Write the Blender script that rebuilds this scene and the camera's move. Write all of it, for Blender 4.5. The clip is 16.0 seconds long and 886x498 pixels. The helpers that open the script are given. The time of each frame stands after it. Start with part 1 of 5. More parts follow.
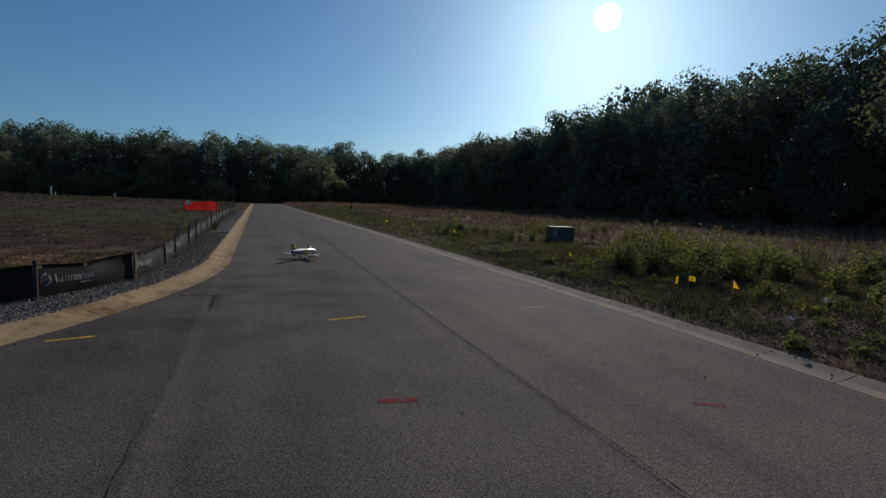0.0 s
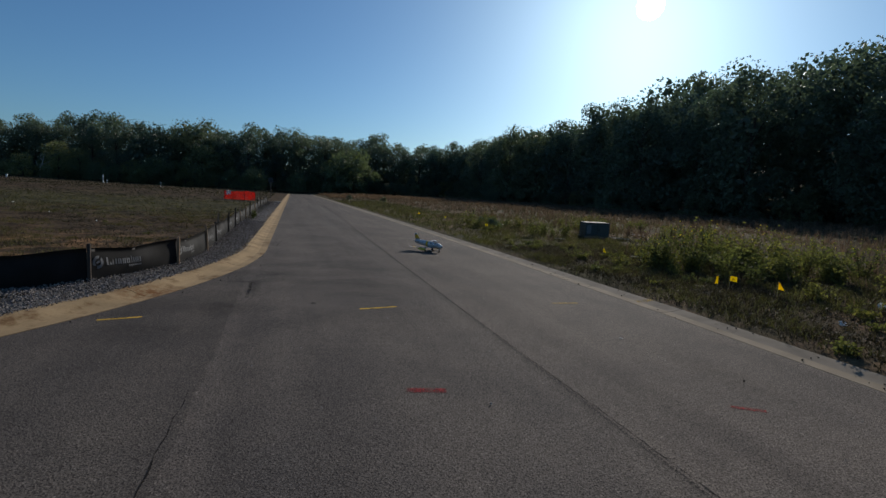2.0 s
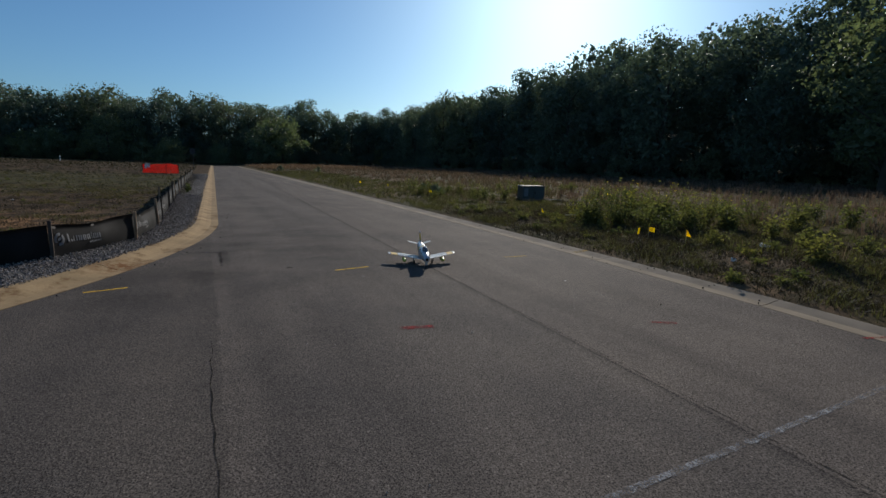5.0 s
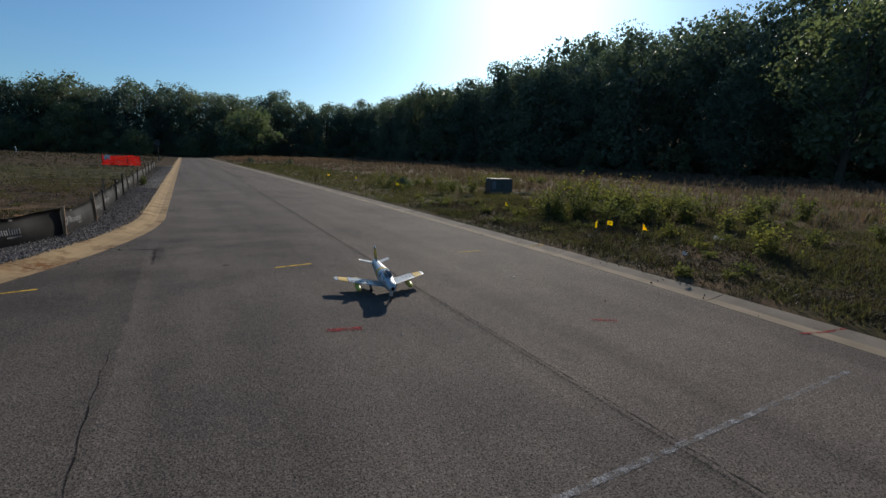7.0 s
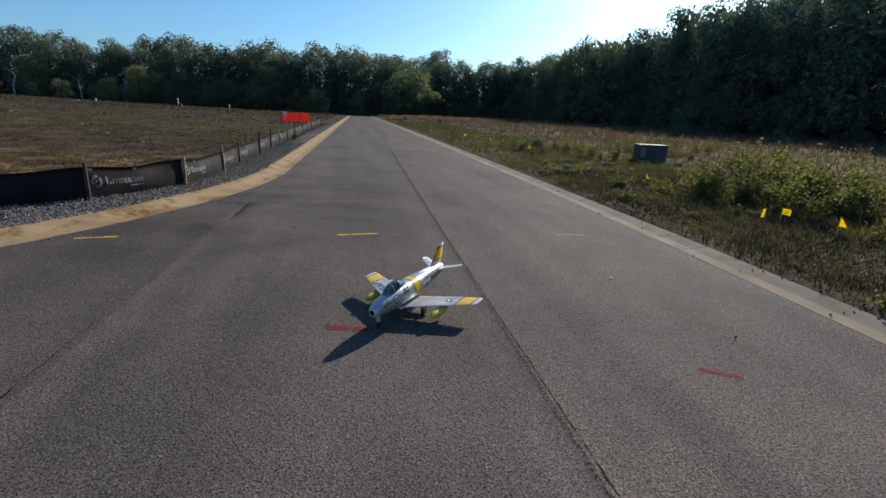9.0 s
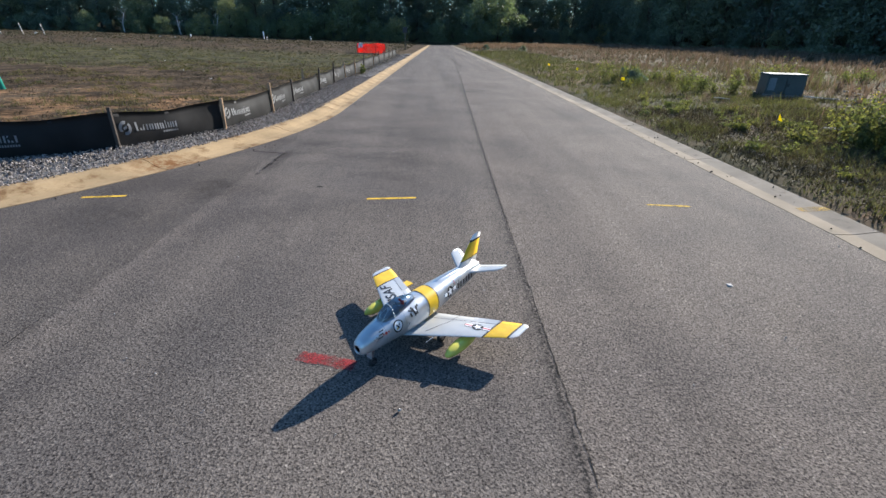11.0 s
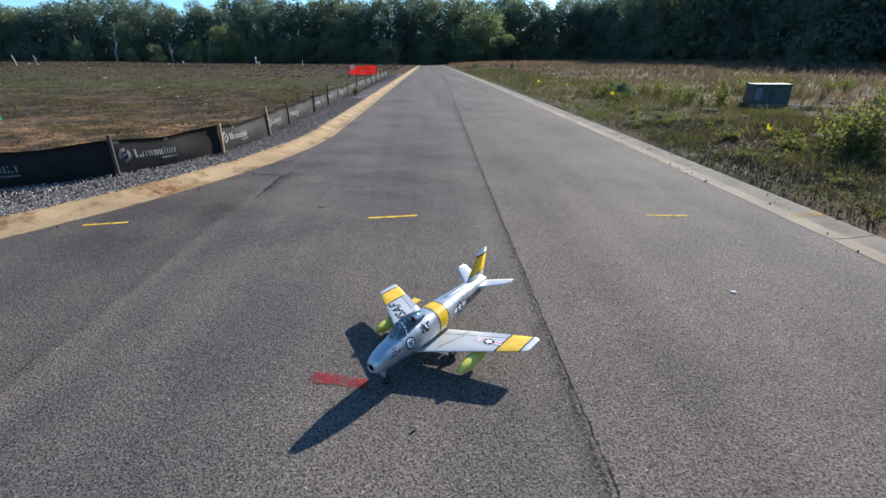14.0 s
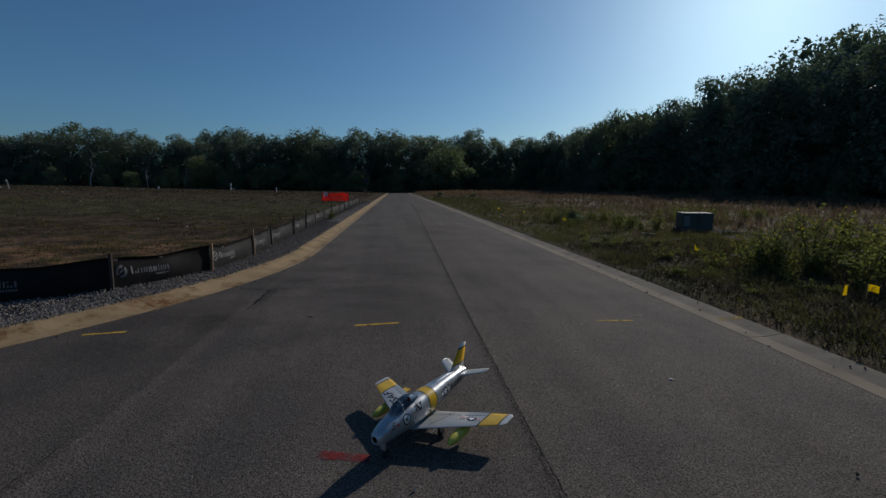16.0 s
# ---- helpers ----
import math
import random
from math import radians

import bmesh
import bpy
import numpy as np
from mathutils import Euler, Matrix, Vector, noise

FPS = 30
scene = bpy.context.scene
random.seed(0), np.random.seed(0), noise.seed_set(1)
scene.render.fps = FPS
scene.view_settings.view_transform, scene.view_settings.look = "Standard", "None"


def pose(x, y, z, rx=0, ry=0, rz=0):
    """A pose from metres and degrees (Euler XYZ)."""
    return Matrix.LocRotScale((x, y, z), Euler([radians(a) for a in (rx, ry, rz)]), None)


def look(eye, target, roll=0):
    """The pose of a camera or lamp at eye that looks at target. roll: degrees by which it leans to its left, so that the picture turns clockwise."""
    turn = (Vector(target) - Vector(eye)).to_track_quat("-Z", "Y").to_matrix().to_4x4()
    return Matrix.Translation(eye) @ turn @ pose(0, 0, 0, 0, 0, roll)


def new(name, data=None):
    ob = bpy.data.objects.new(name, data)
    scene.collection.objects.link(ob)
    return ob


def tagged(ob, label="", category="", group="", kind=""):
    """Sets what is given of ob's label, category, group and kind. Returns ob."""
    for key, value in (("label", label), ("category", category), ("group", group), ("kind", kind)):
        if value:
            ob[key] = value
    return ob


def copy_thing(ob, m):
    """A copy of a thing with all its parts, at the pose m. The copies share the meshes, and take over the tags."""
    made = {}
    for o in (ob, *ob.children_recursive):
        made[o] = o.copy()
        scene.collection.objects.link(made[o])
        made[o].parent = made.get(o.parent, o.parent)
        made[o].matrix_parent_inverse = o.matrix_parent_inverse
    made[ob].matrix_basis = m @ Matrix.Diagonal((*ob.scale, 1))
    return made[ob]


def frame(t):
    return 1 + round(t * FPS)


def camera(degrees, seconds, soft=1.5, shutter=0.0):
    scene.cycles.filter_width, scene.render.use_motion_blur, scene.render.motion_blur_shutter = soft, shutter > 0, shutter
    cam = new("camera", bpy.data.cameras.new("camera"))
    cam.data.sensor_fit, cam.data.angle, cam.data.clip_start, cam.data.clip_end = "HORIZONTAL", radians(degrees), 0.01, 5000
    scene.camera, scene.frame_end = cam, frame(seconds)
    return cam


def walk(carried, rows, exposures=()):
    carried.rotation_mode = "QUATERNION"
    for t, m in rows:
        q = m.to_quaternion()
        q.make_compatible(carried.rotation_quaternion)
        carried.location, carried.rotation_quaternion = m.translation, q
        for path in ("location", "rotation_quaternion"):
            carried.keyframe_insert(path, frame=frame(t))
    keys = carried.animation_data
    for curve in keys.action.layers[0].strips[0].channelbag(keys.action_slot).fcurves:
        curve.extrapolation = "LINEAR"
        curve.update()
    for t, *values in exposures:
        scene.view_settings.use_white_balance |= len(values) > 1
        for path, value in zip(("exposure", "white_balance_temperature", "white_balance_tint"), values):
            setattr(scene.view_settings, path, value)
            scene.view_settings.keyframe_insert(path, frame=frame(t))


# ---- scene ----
cam = camera(89.4, 16.0)
PATH = [
    (0, (-1.049, -6.504, 1.766), (-0.256, -4.681, 1.557), 1.7),
    (0.5, (-1.058, -6.501, 1.76), (-0.353, -4.643, 1.537), 2.0),
    (1, (-1.057, -6.501, 1.757), (-0.378, -4.634, 1.526), 2.2),
    (1.5, (-1.062, -6.503, 1.756), (-0.396, -4.632, 1.517), 2.5),
    (2, (-1.057, -6.505, 1.755), (-0.392, -4.635, 1.511), 2.6),
    (2.5, (-1.03, -6.487, 1.759), (-0.359, -4.62, 1.508), 2.4),
    (3, (-1.229, -6.562, 1.757), (-0.541, -4.702, 1.5), 2.8),
    (3.5, (-1.555, -6.605, 1.755), (-0.824, -4.766, 1.468), 3.0),
    (4, (-1.792, -6.819, 1.74), (-0.994, -5.014, 1.419), 2.2),
    (6.5, (-1.561, -7.091, 1.738), (-0.559, -5.408, 1.332), 1.5),
    (7, (-1.199, -7.039, 1.737), (-0.199, -5.354, 1.334), 1.5),
    (7.5, (-0.753, -6.982, 1.74), (0.164, -5.26, 1.3), 1.9),
    (8, (-0.427, -6.706, 1.725), (0.36, -4.933, 1.237), 2.0),
    (8.5, (-0.115, -6.502, 1.711), (0.487, -4.67, 1.182), 2.0),
    (9, (0.22, -6.256, 1.713), (0.61, -4.383, 1.13), 2.3),
    (9.5, (0.436, -5.937, 1.706), (0.699, -4.055, 1.082), 2.9),
    (10, (0.644, -5.666, 1.7), (0.814, -3.779, 1.058), 2.9),
    (10.2, (0.737, -5.536, 1.719), (0.861, -3.649, 1.066), 3.0),
    (12.3, (0.76, -4.275, 1.678), (0.743, -2.647, 0.517), -1.3),
    (12.5, (0.717, -4.253, 1.691), (0.724, -2.604, 0.559), -0.5),
    (13, (0.62, -4.3, 1.679), (0.646, -2.584, 0.651), 1.3),
    (13.5, (0.647, -4.661, 1.696), (0.626, -2.874, 0.799), -0.1),
    (14, (0.675, -4.98, 1.716), (0.742, -3.142, 0.93), -0.8),
    (14.5, (0.521, -5.212, 1.703), (0.722, -3.37, 0.949), 0.9),
    (15, (0.573, -5.488, 1.719), (0.821, -3.617, 1.059), 0.7),
    (15.5, (0.612, -5.659, 1.749), (0.85, -3.719, 1.324), -0.3),
    (16, (0.474, -5.689, 1.786), (0.704, -3.721, 1.509), -0.0),
]
EXPOSURES = [(0, -0.64, 6450, 10), (3.5, -0.33, 6500, 10), (4.2, -0.34, 6500, 10), (6.5, -0.14, 6600, 10), (7.5, 0.02, 6650, 10), (8, 0.2, 6600, 10), (9, 0.4, 6500, 10), (9.5, 0.72, 6450, 10), (10.2, 1.06, 6400, 10), (12.3, 1.58, 6250, 10),
    (12.9, 1.6, 6250, 10), (13.5, 1.47, 6200, 10), (14, 1.22, 6150, 10), (14.5, 0.98, 6150, 10), (15, 0.62, 6350, 10), (15.5, 0.38, 6500, 10), (16, -0.9, 6300, 10)]
walk(cam, [(t, look(eye, target, roll)) for t, eye, target, roll in PATH], EXPOSURES)

# ---- world, sun, exposure ----
SUN_AZ, SUN_EL = 41.5, 24.0
world = bpy.data.worlds.new("sky")
scene.world = world
world.use_nodes = True
wn = world.node_tree.nodes
sky = wn.new("ShaderNodeTexSky")
sky.sky_type, sky.sun_disc = "NISHITA", False
sky.sun_elevation, sky.sun_rotation = radians(SUN_EL - 1.5), radians(SUN_AZ)
sky.air_density, sky.dust_density, sky.ozone_density = 1.0, 0.82, 5.0
wn["Background"].inputs["Strength"].default_value = 0.105
blue = wn.new("ShaderNodeMix")
blue.data_type, blue.blend_type = "RGBA", "MULTIPLY"
blue.inputs[0].default_value = 1.0
blue.inputs[7].default_value = (0.72, 0.96, 1.06, 1)  # clear autumn air, deeper blue
world.node_tree.links.new(sky.outputs["Color"], blue.inputs[6])
world.node_tree.links.new(blue.outputs[2], wn["Background"].inputs["Color"])
sun_data = bpy.data.lights.new("sun", "SUN")
sun_data.energy, sun_data.angle, sun_data.color = 5.0, radians(0.6), (1.0, 0.93, 0.84)
sun_lamp = new("sun_lamp", sun_data)
a, e = radians(SUN_AZ), radians(SUN_EL)
SUN_WAY = Vector((math.sin(a) * math.cos(e), math.cos(a) * math.cos(e), math.sin(e)))
sun_lamp.matrix_world = look(SUN_WAY * 50, (0, 0, 0))


# ---- materials ----
def mat(name, color=(0.5, 0.5, 0.5), rough=0.6, metal=0.0):
    m = bpy.data.materials.new(name)
    m.use_nodes = True
    b = m.node_tree.nodes["Principled BSDF"]
    b.inputs["Base Color"].default_value = (*color, 1)
    b.inputs["Roughness"].default_value = rough
    b.inputs["Metallic"].default_value = metal
    return m


def node(m, kind, **values):
    n = m.node_tree.nodes.new(kind)
    for key, value in values.items():
        n.inputs[key.replace("_", " ")].default_value = value
    return n


def link(m, a, b):
    m.node_tree.links.new(a, b)


def bsdf(m):
    return m.node_tree.nodes["Principled BSDF"]


def ramp(m, fac, *stops):
    r = m.node_tree.nodes.new("ShaderNodeValToRGB")
    el = r.color_ramp.elements
    while len(el) < len(stops):
        el.new(0.5)
    for i, (p, c) in enumerate(stops):
        el[i].position, el[i].color = p, (*c, 1)
    link(m, fac, r.inputs["Fac"])
    return r.outputs["Color"]


def mixc(m, fac, a, b, mode="MIX"):
    n = m.node_tree.nodes.new("ShaderNodeMix")
    n.data_type, n.blend_type = "RGBA", mode
    for sock, v in ((n.inputs[0], fac), (n.inputs[6], a), (n.inputs[7], b)):
        if isinstance(v, (int, float)):
            sock.default_value = v
        elif isinstance(v, tuple):
            sock.default_value = (*v, 1)
        else:
            link(m, v, sock)
    return n.outputs[2]


def noise_of(m, scale, detail=4.0, rough=0.55, vec=None):
    n = node(m, "ShaderNodeTexNoise", Scale=scale, Detail=detail, Roughness=rough)
    link(m, vec or place_of(m), n.inputs["Vector"])
    return n.outputs["Fac"]


def place_of(m):
    n = m.node_tree.nodes.get("Place")
    if not n:
        n = m.node_tree.nodes.new("ShaderNodeNewGeometry")
        n.name = "Place"
    return n.outputs["Position"]


def thing_space(m):
    n = m.node_tree.nodes.get("Own")
    if not n:
        n = m.node_tree.nodes.new("ShaderNodeTexCoord")
        n.name = "Own"
    return n.outputs["Object"]


def bump(m, height, strength=0.3, dist=0.01):
    b = node(m, "ShaderNodeBump", Strength=strength, Distance=dist)
    link(m, height, b.inputs["Height"])
    link(m, b.outputs["Normal"], bsdf(m).inputs["Normal"])


def grainy(name, c1, c2, scale=30.0, rough=0.8, metal=0.0, big=1.5, own=False, bumps=0.2, dist=0.003):
    """Two colours mixed at two scales, with fine relief."""
    m = mat(name, c1, rough, metal)
    bsdf(m).inputs["Specular IOR Level"].default_value = 0.4 if own else 0.1
    v = thing_space(m) if own else place_of(m)
    f1, f2 = noise_of(m, scale, 5, 0.65, v), noise_of(m, big, 3, 0.5, v)
    c = mixc(m, f1, c1, c2)
    tone = ramp(m, f2, (0.3, (0.75, 0.75, 0.75)), (0.7, (1.15, 1.15, 1.15)))
    link(m, mixc(m, 1.0, c, tone, "MULTIPLY"), bsdf(m).inputs["Base Color"])
    bump(m, f1, bumps, dist)
    return m


def ellipse(m, cx, cy, rx, ry):
    """A soft round patch on the ground: 1 in its middle, 0 at its rim."""
    shape = m.node_tree.nodes.new("ShaderNodeMapping")
    shape.inputs["Location"].default_value = (-cx / rx, -cy / ry, 0)
    shape.inputs["Scale"].default_value = (1 / rx, 1 / ry, 0)
    link(m, place_of(m), shape.inputs["Vector"])
    far = m.node_tree.nodes.new("ShaderNodeVectorMath")
    far.operation = "LENGTH"
    link(m, shape.outputs[0], far.inputs[0])
    return ramp(m, far.outputs["Value"], (0.1, (1, 1, 1)), (1.0, (0, 0, 0)))


def asphalt_material():
    m = mat("asphalt", (0.1, 0.1, 0.1), 0.9)
    pos = place_of(m)
    vor = node(m, "ShaderNodeTexVoronoi", Scale=95.0)
    link(m, pos, vor.inputs["Vector"])
    stones = ramp(m, vor.outputs["Color"], (0.12, (0.026, 0.0235, 0.022)), (0.42, (0.097, 0.088, 0.083)), (0.90, (0.205, 0.186, 0.170)), (1.0, (0.42, 0.385, 0.35)))
    fine = noise_of(m, 160.0, 3, 0.7)
    base = mixc(m, 0.5, stones, ramp(m, fine, (0.38, (0.028, 0.025, 0.023)), (0.66, (0.192, 0.172, 0.158))))
    # open pits between the stones
    pits = noise_of(m, 82.0, 2, 0.55)
    base = mixc(m, 1.0, base, ramp(m, pits, (0.36, (0.27, 0.27, 0.28)), (0.46, (0.97, 0.97, 0.97)), (0.70, (1.26, 1.24, 1.21))), "MULTIPLY")
    # long smears along the road and large stains
    sep = m.node_tree.nodes.new("ShaderNodeVectorMath")
    sep.operation = "MULTIPLY"
    sep.inputs[1].default_value = (1.0, 0.045, 1.0)
    link(m, pos, sep.inputs[0])
    streak = noise_of(m, 1.1, 3, 0.5, sep.outputs[0])
    stain = noise_of(m, 0.55, 5, 0.6)
    base = mixc(m, 1.0, base, ramp(m, streak, (0.33, (0.80, 0.80, 0.81)), (0.5, (1, 1, 1)), (0.70, (1.14, 1.13, 1.11))), "MULTIPLY")
    base = mixc(m, 1.0, base, ramp(m, stain, (0.3, (0.74, 0.75, 0.78)), (0.6, (1.08, 1.07, 1.05))), "MULTIPLY")
    # sideways tyre smears where the side road meets the street
    xyz = m.node_tree.nodes.new("ShaderNodeSeparateXYZ")
    link(m, pos, xyz.inputs[0])

    def scaled(axis, k, add):
        n = m.node_tree.nodes.new("ShaderNodeMath")
        n.operation = "MULTIPLY_ADD"
        n.inputs[1].default_value, n.inputs[2].default_value = k, add
        link(m, xyz.outputs[axis], n.inputs[0])
        return n.outputs[0]

    turn = m.node_tree.nodes.new("ShaderNodeVectorMath")
    turn.operation = "MULTIPLY"
    turn.inputs[1].default_value = (0.30, 0.85, 1.0)
    link(m, pos, turn.inputs[0])
    smear = ramp(m, noise_of(m, 1.0, 5, 0.6, turn.outputs[0]), (0.44, (0, 0, 0)), (0.58, (1, 1, 1)))
    cross = ramp(m, scaled(1, 0.05, 0.5), (0.40, (0, 0, 0)), (0.54, (1, 1, 1)), (0.68, (1, 1, 1)), (0.80, (0, 0, 0)))
    west = ramp(m, scaled(0, 0.1, 0.5), (0.55, (1, 1, 1)), (0.72, (0, 0, 0)))
    where = mixc(m, 1.0, mixc(m, 1.0, smear, cross, "MULTIPLY"), west, "MULTIPLY")
    base = mixc(m, where, base, mixc(m, 1.0, base, (0.74, 0.74, 0.75), "MULTIPLY"))
    # dusty pale strip along the joint of the side road
    dust = ramp(m, scaled(0, 0.1, 0.5), (0.318, (0, 0, 0)), (0.325, (1, 1, 1)), (0.335, (0.8, 0.8, 0.8)), (0.352, (0, 0, 0)))
    near = ramp(m, scaled(1, 0.05, 0.5), (0.52, (1, 1, 1)), (0.58, (0, 0, 0)))
    dust = mixc(m, 1.0, mixc(m, 1.0, dust, near, "MULTIPLY"), ramp(m, noise_of(m, 2.2, 5, 0.6), (0.35, (0, 0, 0)), (0.6, (1, 1, 1))), "MULTIPLY")
    base = mixc(m, dust, base, mixc(m, 1.0, base, (1.15, 1.13, 1.11), "MULTIPLY"))
    # newer, darker mat of the side road west of the seam
    wob = m.node_tree.nodes.new("ShaderNodeMath")
    wob.operation = "MULTIPLY_ADD"
    wob.inputs[1].default_value, wob.inputs[2].default_value = 0.12, -1.82
    link(m, noise_of(m, 3.0, 4), wob.inputs[0])
    less = m.node_tree.nodes.new("ShaderNodeMath")
    less.operation = "LESS_THAN"
    link(m, xyz.outputs[0], less.inputs[0])
    link(m, wob.outputs[0], less.inputs[1])
    base = mixc(m, less.outputs[0], base, mixc(m, 1.0, base, (0.83, 0.83, 0.83), "MULTIPLY"))
    # the eastern lane is a little paler
    lane = m.node_tree.nodes.new("ShaderNodeMath")
    lane.operation = "MULTIPLY_ADD"
    lane.inputs[1].default_value, lane.inputs[2].default_value = 0.03, 1.53
    link(m, xyz.outputs[1], lane.inputs[0])
    east = m.node_tree.nodes.new("ShaderNodeMath")
    east.operation = "GREATER_THAN"
    link(m, xyz.outputs[0], east.inputs[0])
    link(m, lane.outputs[0], east.inputs[1])
    base = mixc(m, east.outputs[0], base, mixc(m, 1.0, base, (1.10, 1.08, 1.06), "MULTIPLY"))
    base = mixc(m, 1.0, base, (0.985, 0.94, 0.885), "MULTIPLY")
    # soft tyre and tar stains about the patched corner
    for cx, cy, rx, ry, keep in ((-1.58, 1.72, 0.13, 0.75, 0.40), (-1.56, 2.25, 0.30, 0.28, 0.6), (-1.92, 0.45, 0.50, 0.75, 0.64), (-2.6, -0.5, 0.9, 0.6, 0.84), (-1.2, 2.9, 0.5, 0.8, 0.84), (3.3, -3.1, 0.35, 1.3, 0.86)):
        blot = ellipse(m, cx, cy, rx, ry)
        blot = mixc(m, 1.0, blot, ramp(m, noise_of(m, 5.0, 6, 0.72), (0.34, (0.2, 0.2, 0.2)), (0.6, (1, 1, 1))), "MULTIPLY")
        base = mixc(m, blot, base, mixc(m, 1.0, base, (keep * 0.8, keep * 0.8, keep * 0.8), "MULTIPLY"))
    # loosened, darker stone in an uneven strip along the lane joint
    off = m.node_tree.nodes.new("ShaderNodeMath")
    off.operation = "SUBTRACT"
    link(m, xyz.outputs[0], off.inputs[0])
    link(m, lane.outputs[0], off.inputs[1])
    shift = m.node_tree.nodes.new("ShaderNodeMath")
    shift.operation = "MULTIPLY_ADD"
    shift.inputs[1].default_value, shift.inputs[2].default_value = 1.6, 0.5
    link(m, off.outputs[0], shift.inputs[0])
    strip = ramp(m, shift.outputs[0], (0.26, (0, 0, 0)), (0.44, (0.8, 0.8, 0.8)), (0.50, (1, 1, 1)), (0.54, (0, 0, 0)))
    strip = mixc(m, 1.0, strip, ramp(m, noise_of(m, 7.0, 6, 0.7), (0.40, (0.25, 0.25, 0.25)), (0.62, (1, 1, 1))), "MULTIPLY")
    base = mixc(m, strip, base, mixc(m, 1.0, base, (0.66, 0.66, 0.67), "MULTIPLY"))
    grains = ramp(m, shift.outputs[0], (0.445, (0, 0, 0)), (0.49, (1, 1, 1)), (0.51, (1, 1, 1)), (0.54, (0, 0, 0)))
    grains = mixc(m, 1.0, grains, ramp(m, noise_of(m, 48.0, 3, 0.7), (0.47, (0, 0, 0)), (0.56, (1, 1, 1))), "MULTIPLY")
    base = mixc(m, grains, base, (0.016, 0.015, 0.014))
    link(m, base, bsdf(m).inputs["Base Color"])
    bsdf(m).inputs["Specular IOR Level"].default_value = 0.07
    bsdf(m).inputs["Roughness"].default_value = 0.9
    bump(m, mixc(m, 0.5, vor.outputs["Distance"], pits), 0.5, 0.006)
    return m


def leaf_material(name, dark, light, trans=0.35, lit=(1.1, 1.25, 0.5), gloss=0.15, rough=0.7):
    m = mat(name, dark, rough)
    bsdf(m).inputs["Specular IOR Level"].default_value = gloss
    geo = m.node_tree.nodes.new("ShaderNodeNewGeometry")
    info = m.node_tree.nodes.new("ShaderNodeObjectInfo")
    c = ramp(m, geo.outputs["Random Per Island"], (0.0, dark), (1.0, light))
    tone = ramp(m, info.outputs["Random"], (0.0, (0.7, 0.78, 0.8)), (0.6, (1, 1, 1)), (1.0, (1.2, 1.1, 0.9)))
    c = mixc(m, 1.0, c, tone, "MULTIPLY")
    link(m, c, bsdf(m).inputs["Base Color"])
    tr = m.node_tree.nodes.new("ShaderNodeBsdfTranslucent")
    link(m, mixc(m, 1.0, c, lit, "MULTIPLY"), tr.inputs["Color"])
    mix = m.node_tree.nodes.new("ShaderNodeMixShader")
    mix.inputs[0].default_value = trans
    link(m, bsdf(m).outputs[0], mix.inputs[1])
    link(m, tr.outputs[0], mix.inputs[2])
    link(m, mix.outputs[0], m.node_tree.nodes["Material Output"].inputs["Surface"])
    return m


def paint_material(name, c, cover=0.6):
    """Sprayed marking paint, worn through to the road in specks."""
    m = mat(name, c, 0.9)
    bsdf(m).inputs["Specular IOR Level"].default_value = 0.05
    f = noise_of(m, 70.0, 4, 0.7)
    g = noise_of(m, 9.0, 3, 0.6)
    add = m.node_tree.nodes.new("ShaderNodeMath")
    add.operation = "ADD"
    link(m, f, add.inputs[0])
    link(m, g, add.inputs[1])
    k = ramp(m, add.outputs[0], (cover - 0.14, (1, 1, 1)), (cover + 0.14, (0, 0, 0)))
    k.node.color_ramp.interpolation = "EASE"
    half = m.node_tree.nodes.new("ShaderNodeMath")
    half.operation = "MULTIPLY"
    half.inputs[1].default_value = 0.5
    link(m, add.outputs[0], half.inputs[0])
    link(m, half.outputs[0], k.node.inputs["Fac"])
    tr = m.node_tree.nodes.new("ShaderNodeBsdfTransparent")
    mix = m.node_tree.nodes.new("ShaderNodeMixShader")
    link(m, k, mix.inputs[0])
    link(m, tr.outputs[0], mix.inputs[1])
    link(m, bsdf(m).outputs[0], mix.inputs[2])
    link(m, mix.outputs[0], m.node_tree.nodes["Material Output"].inputs["Surface"])
    return m


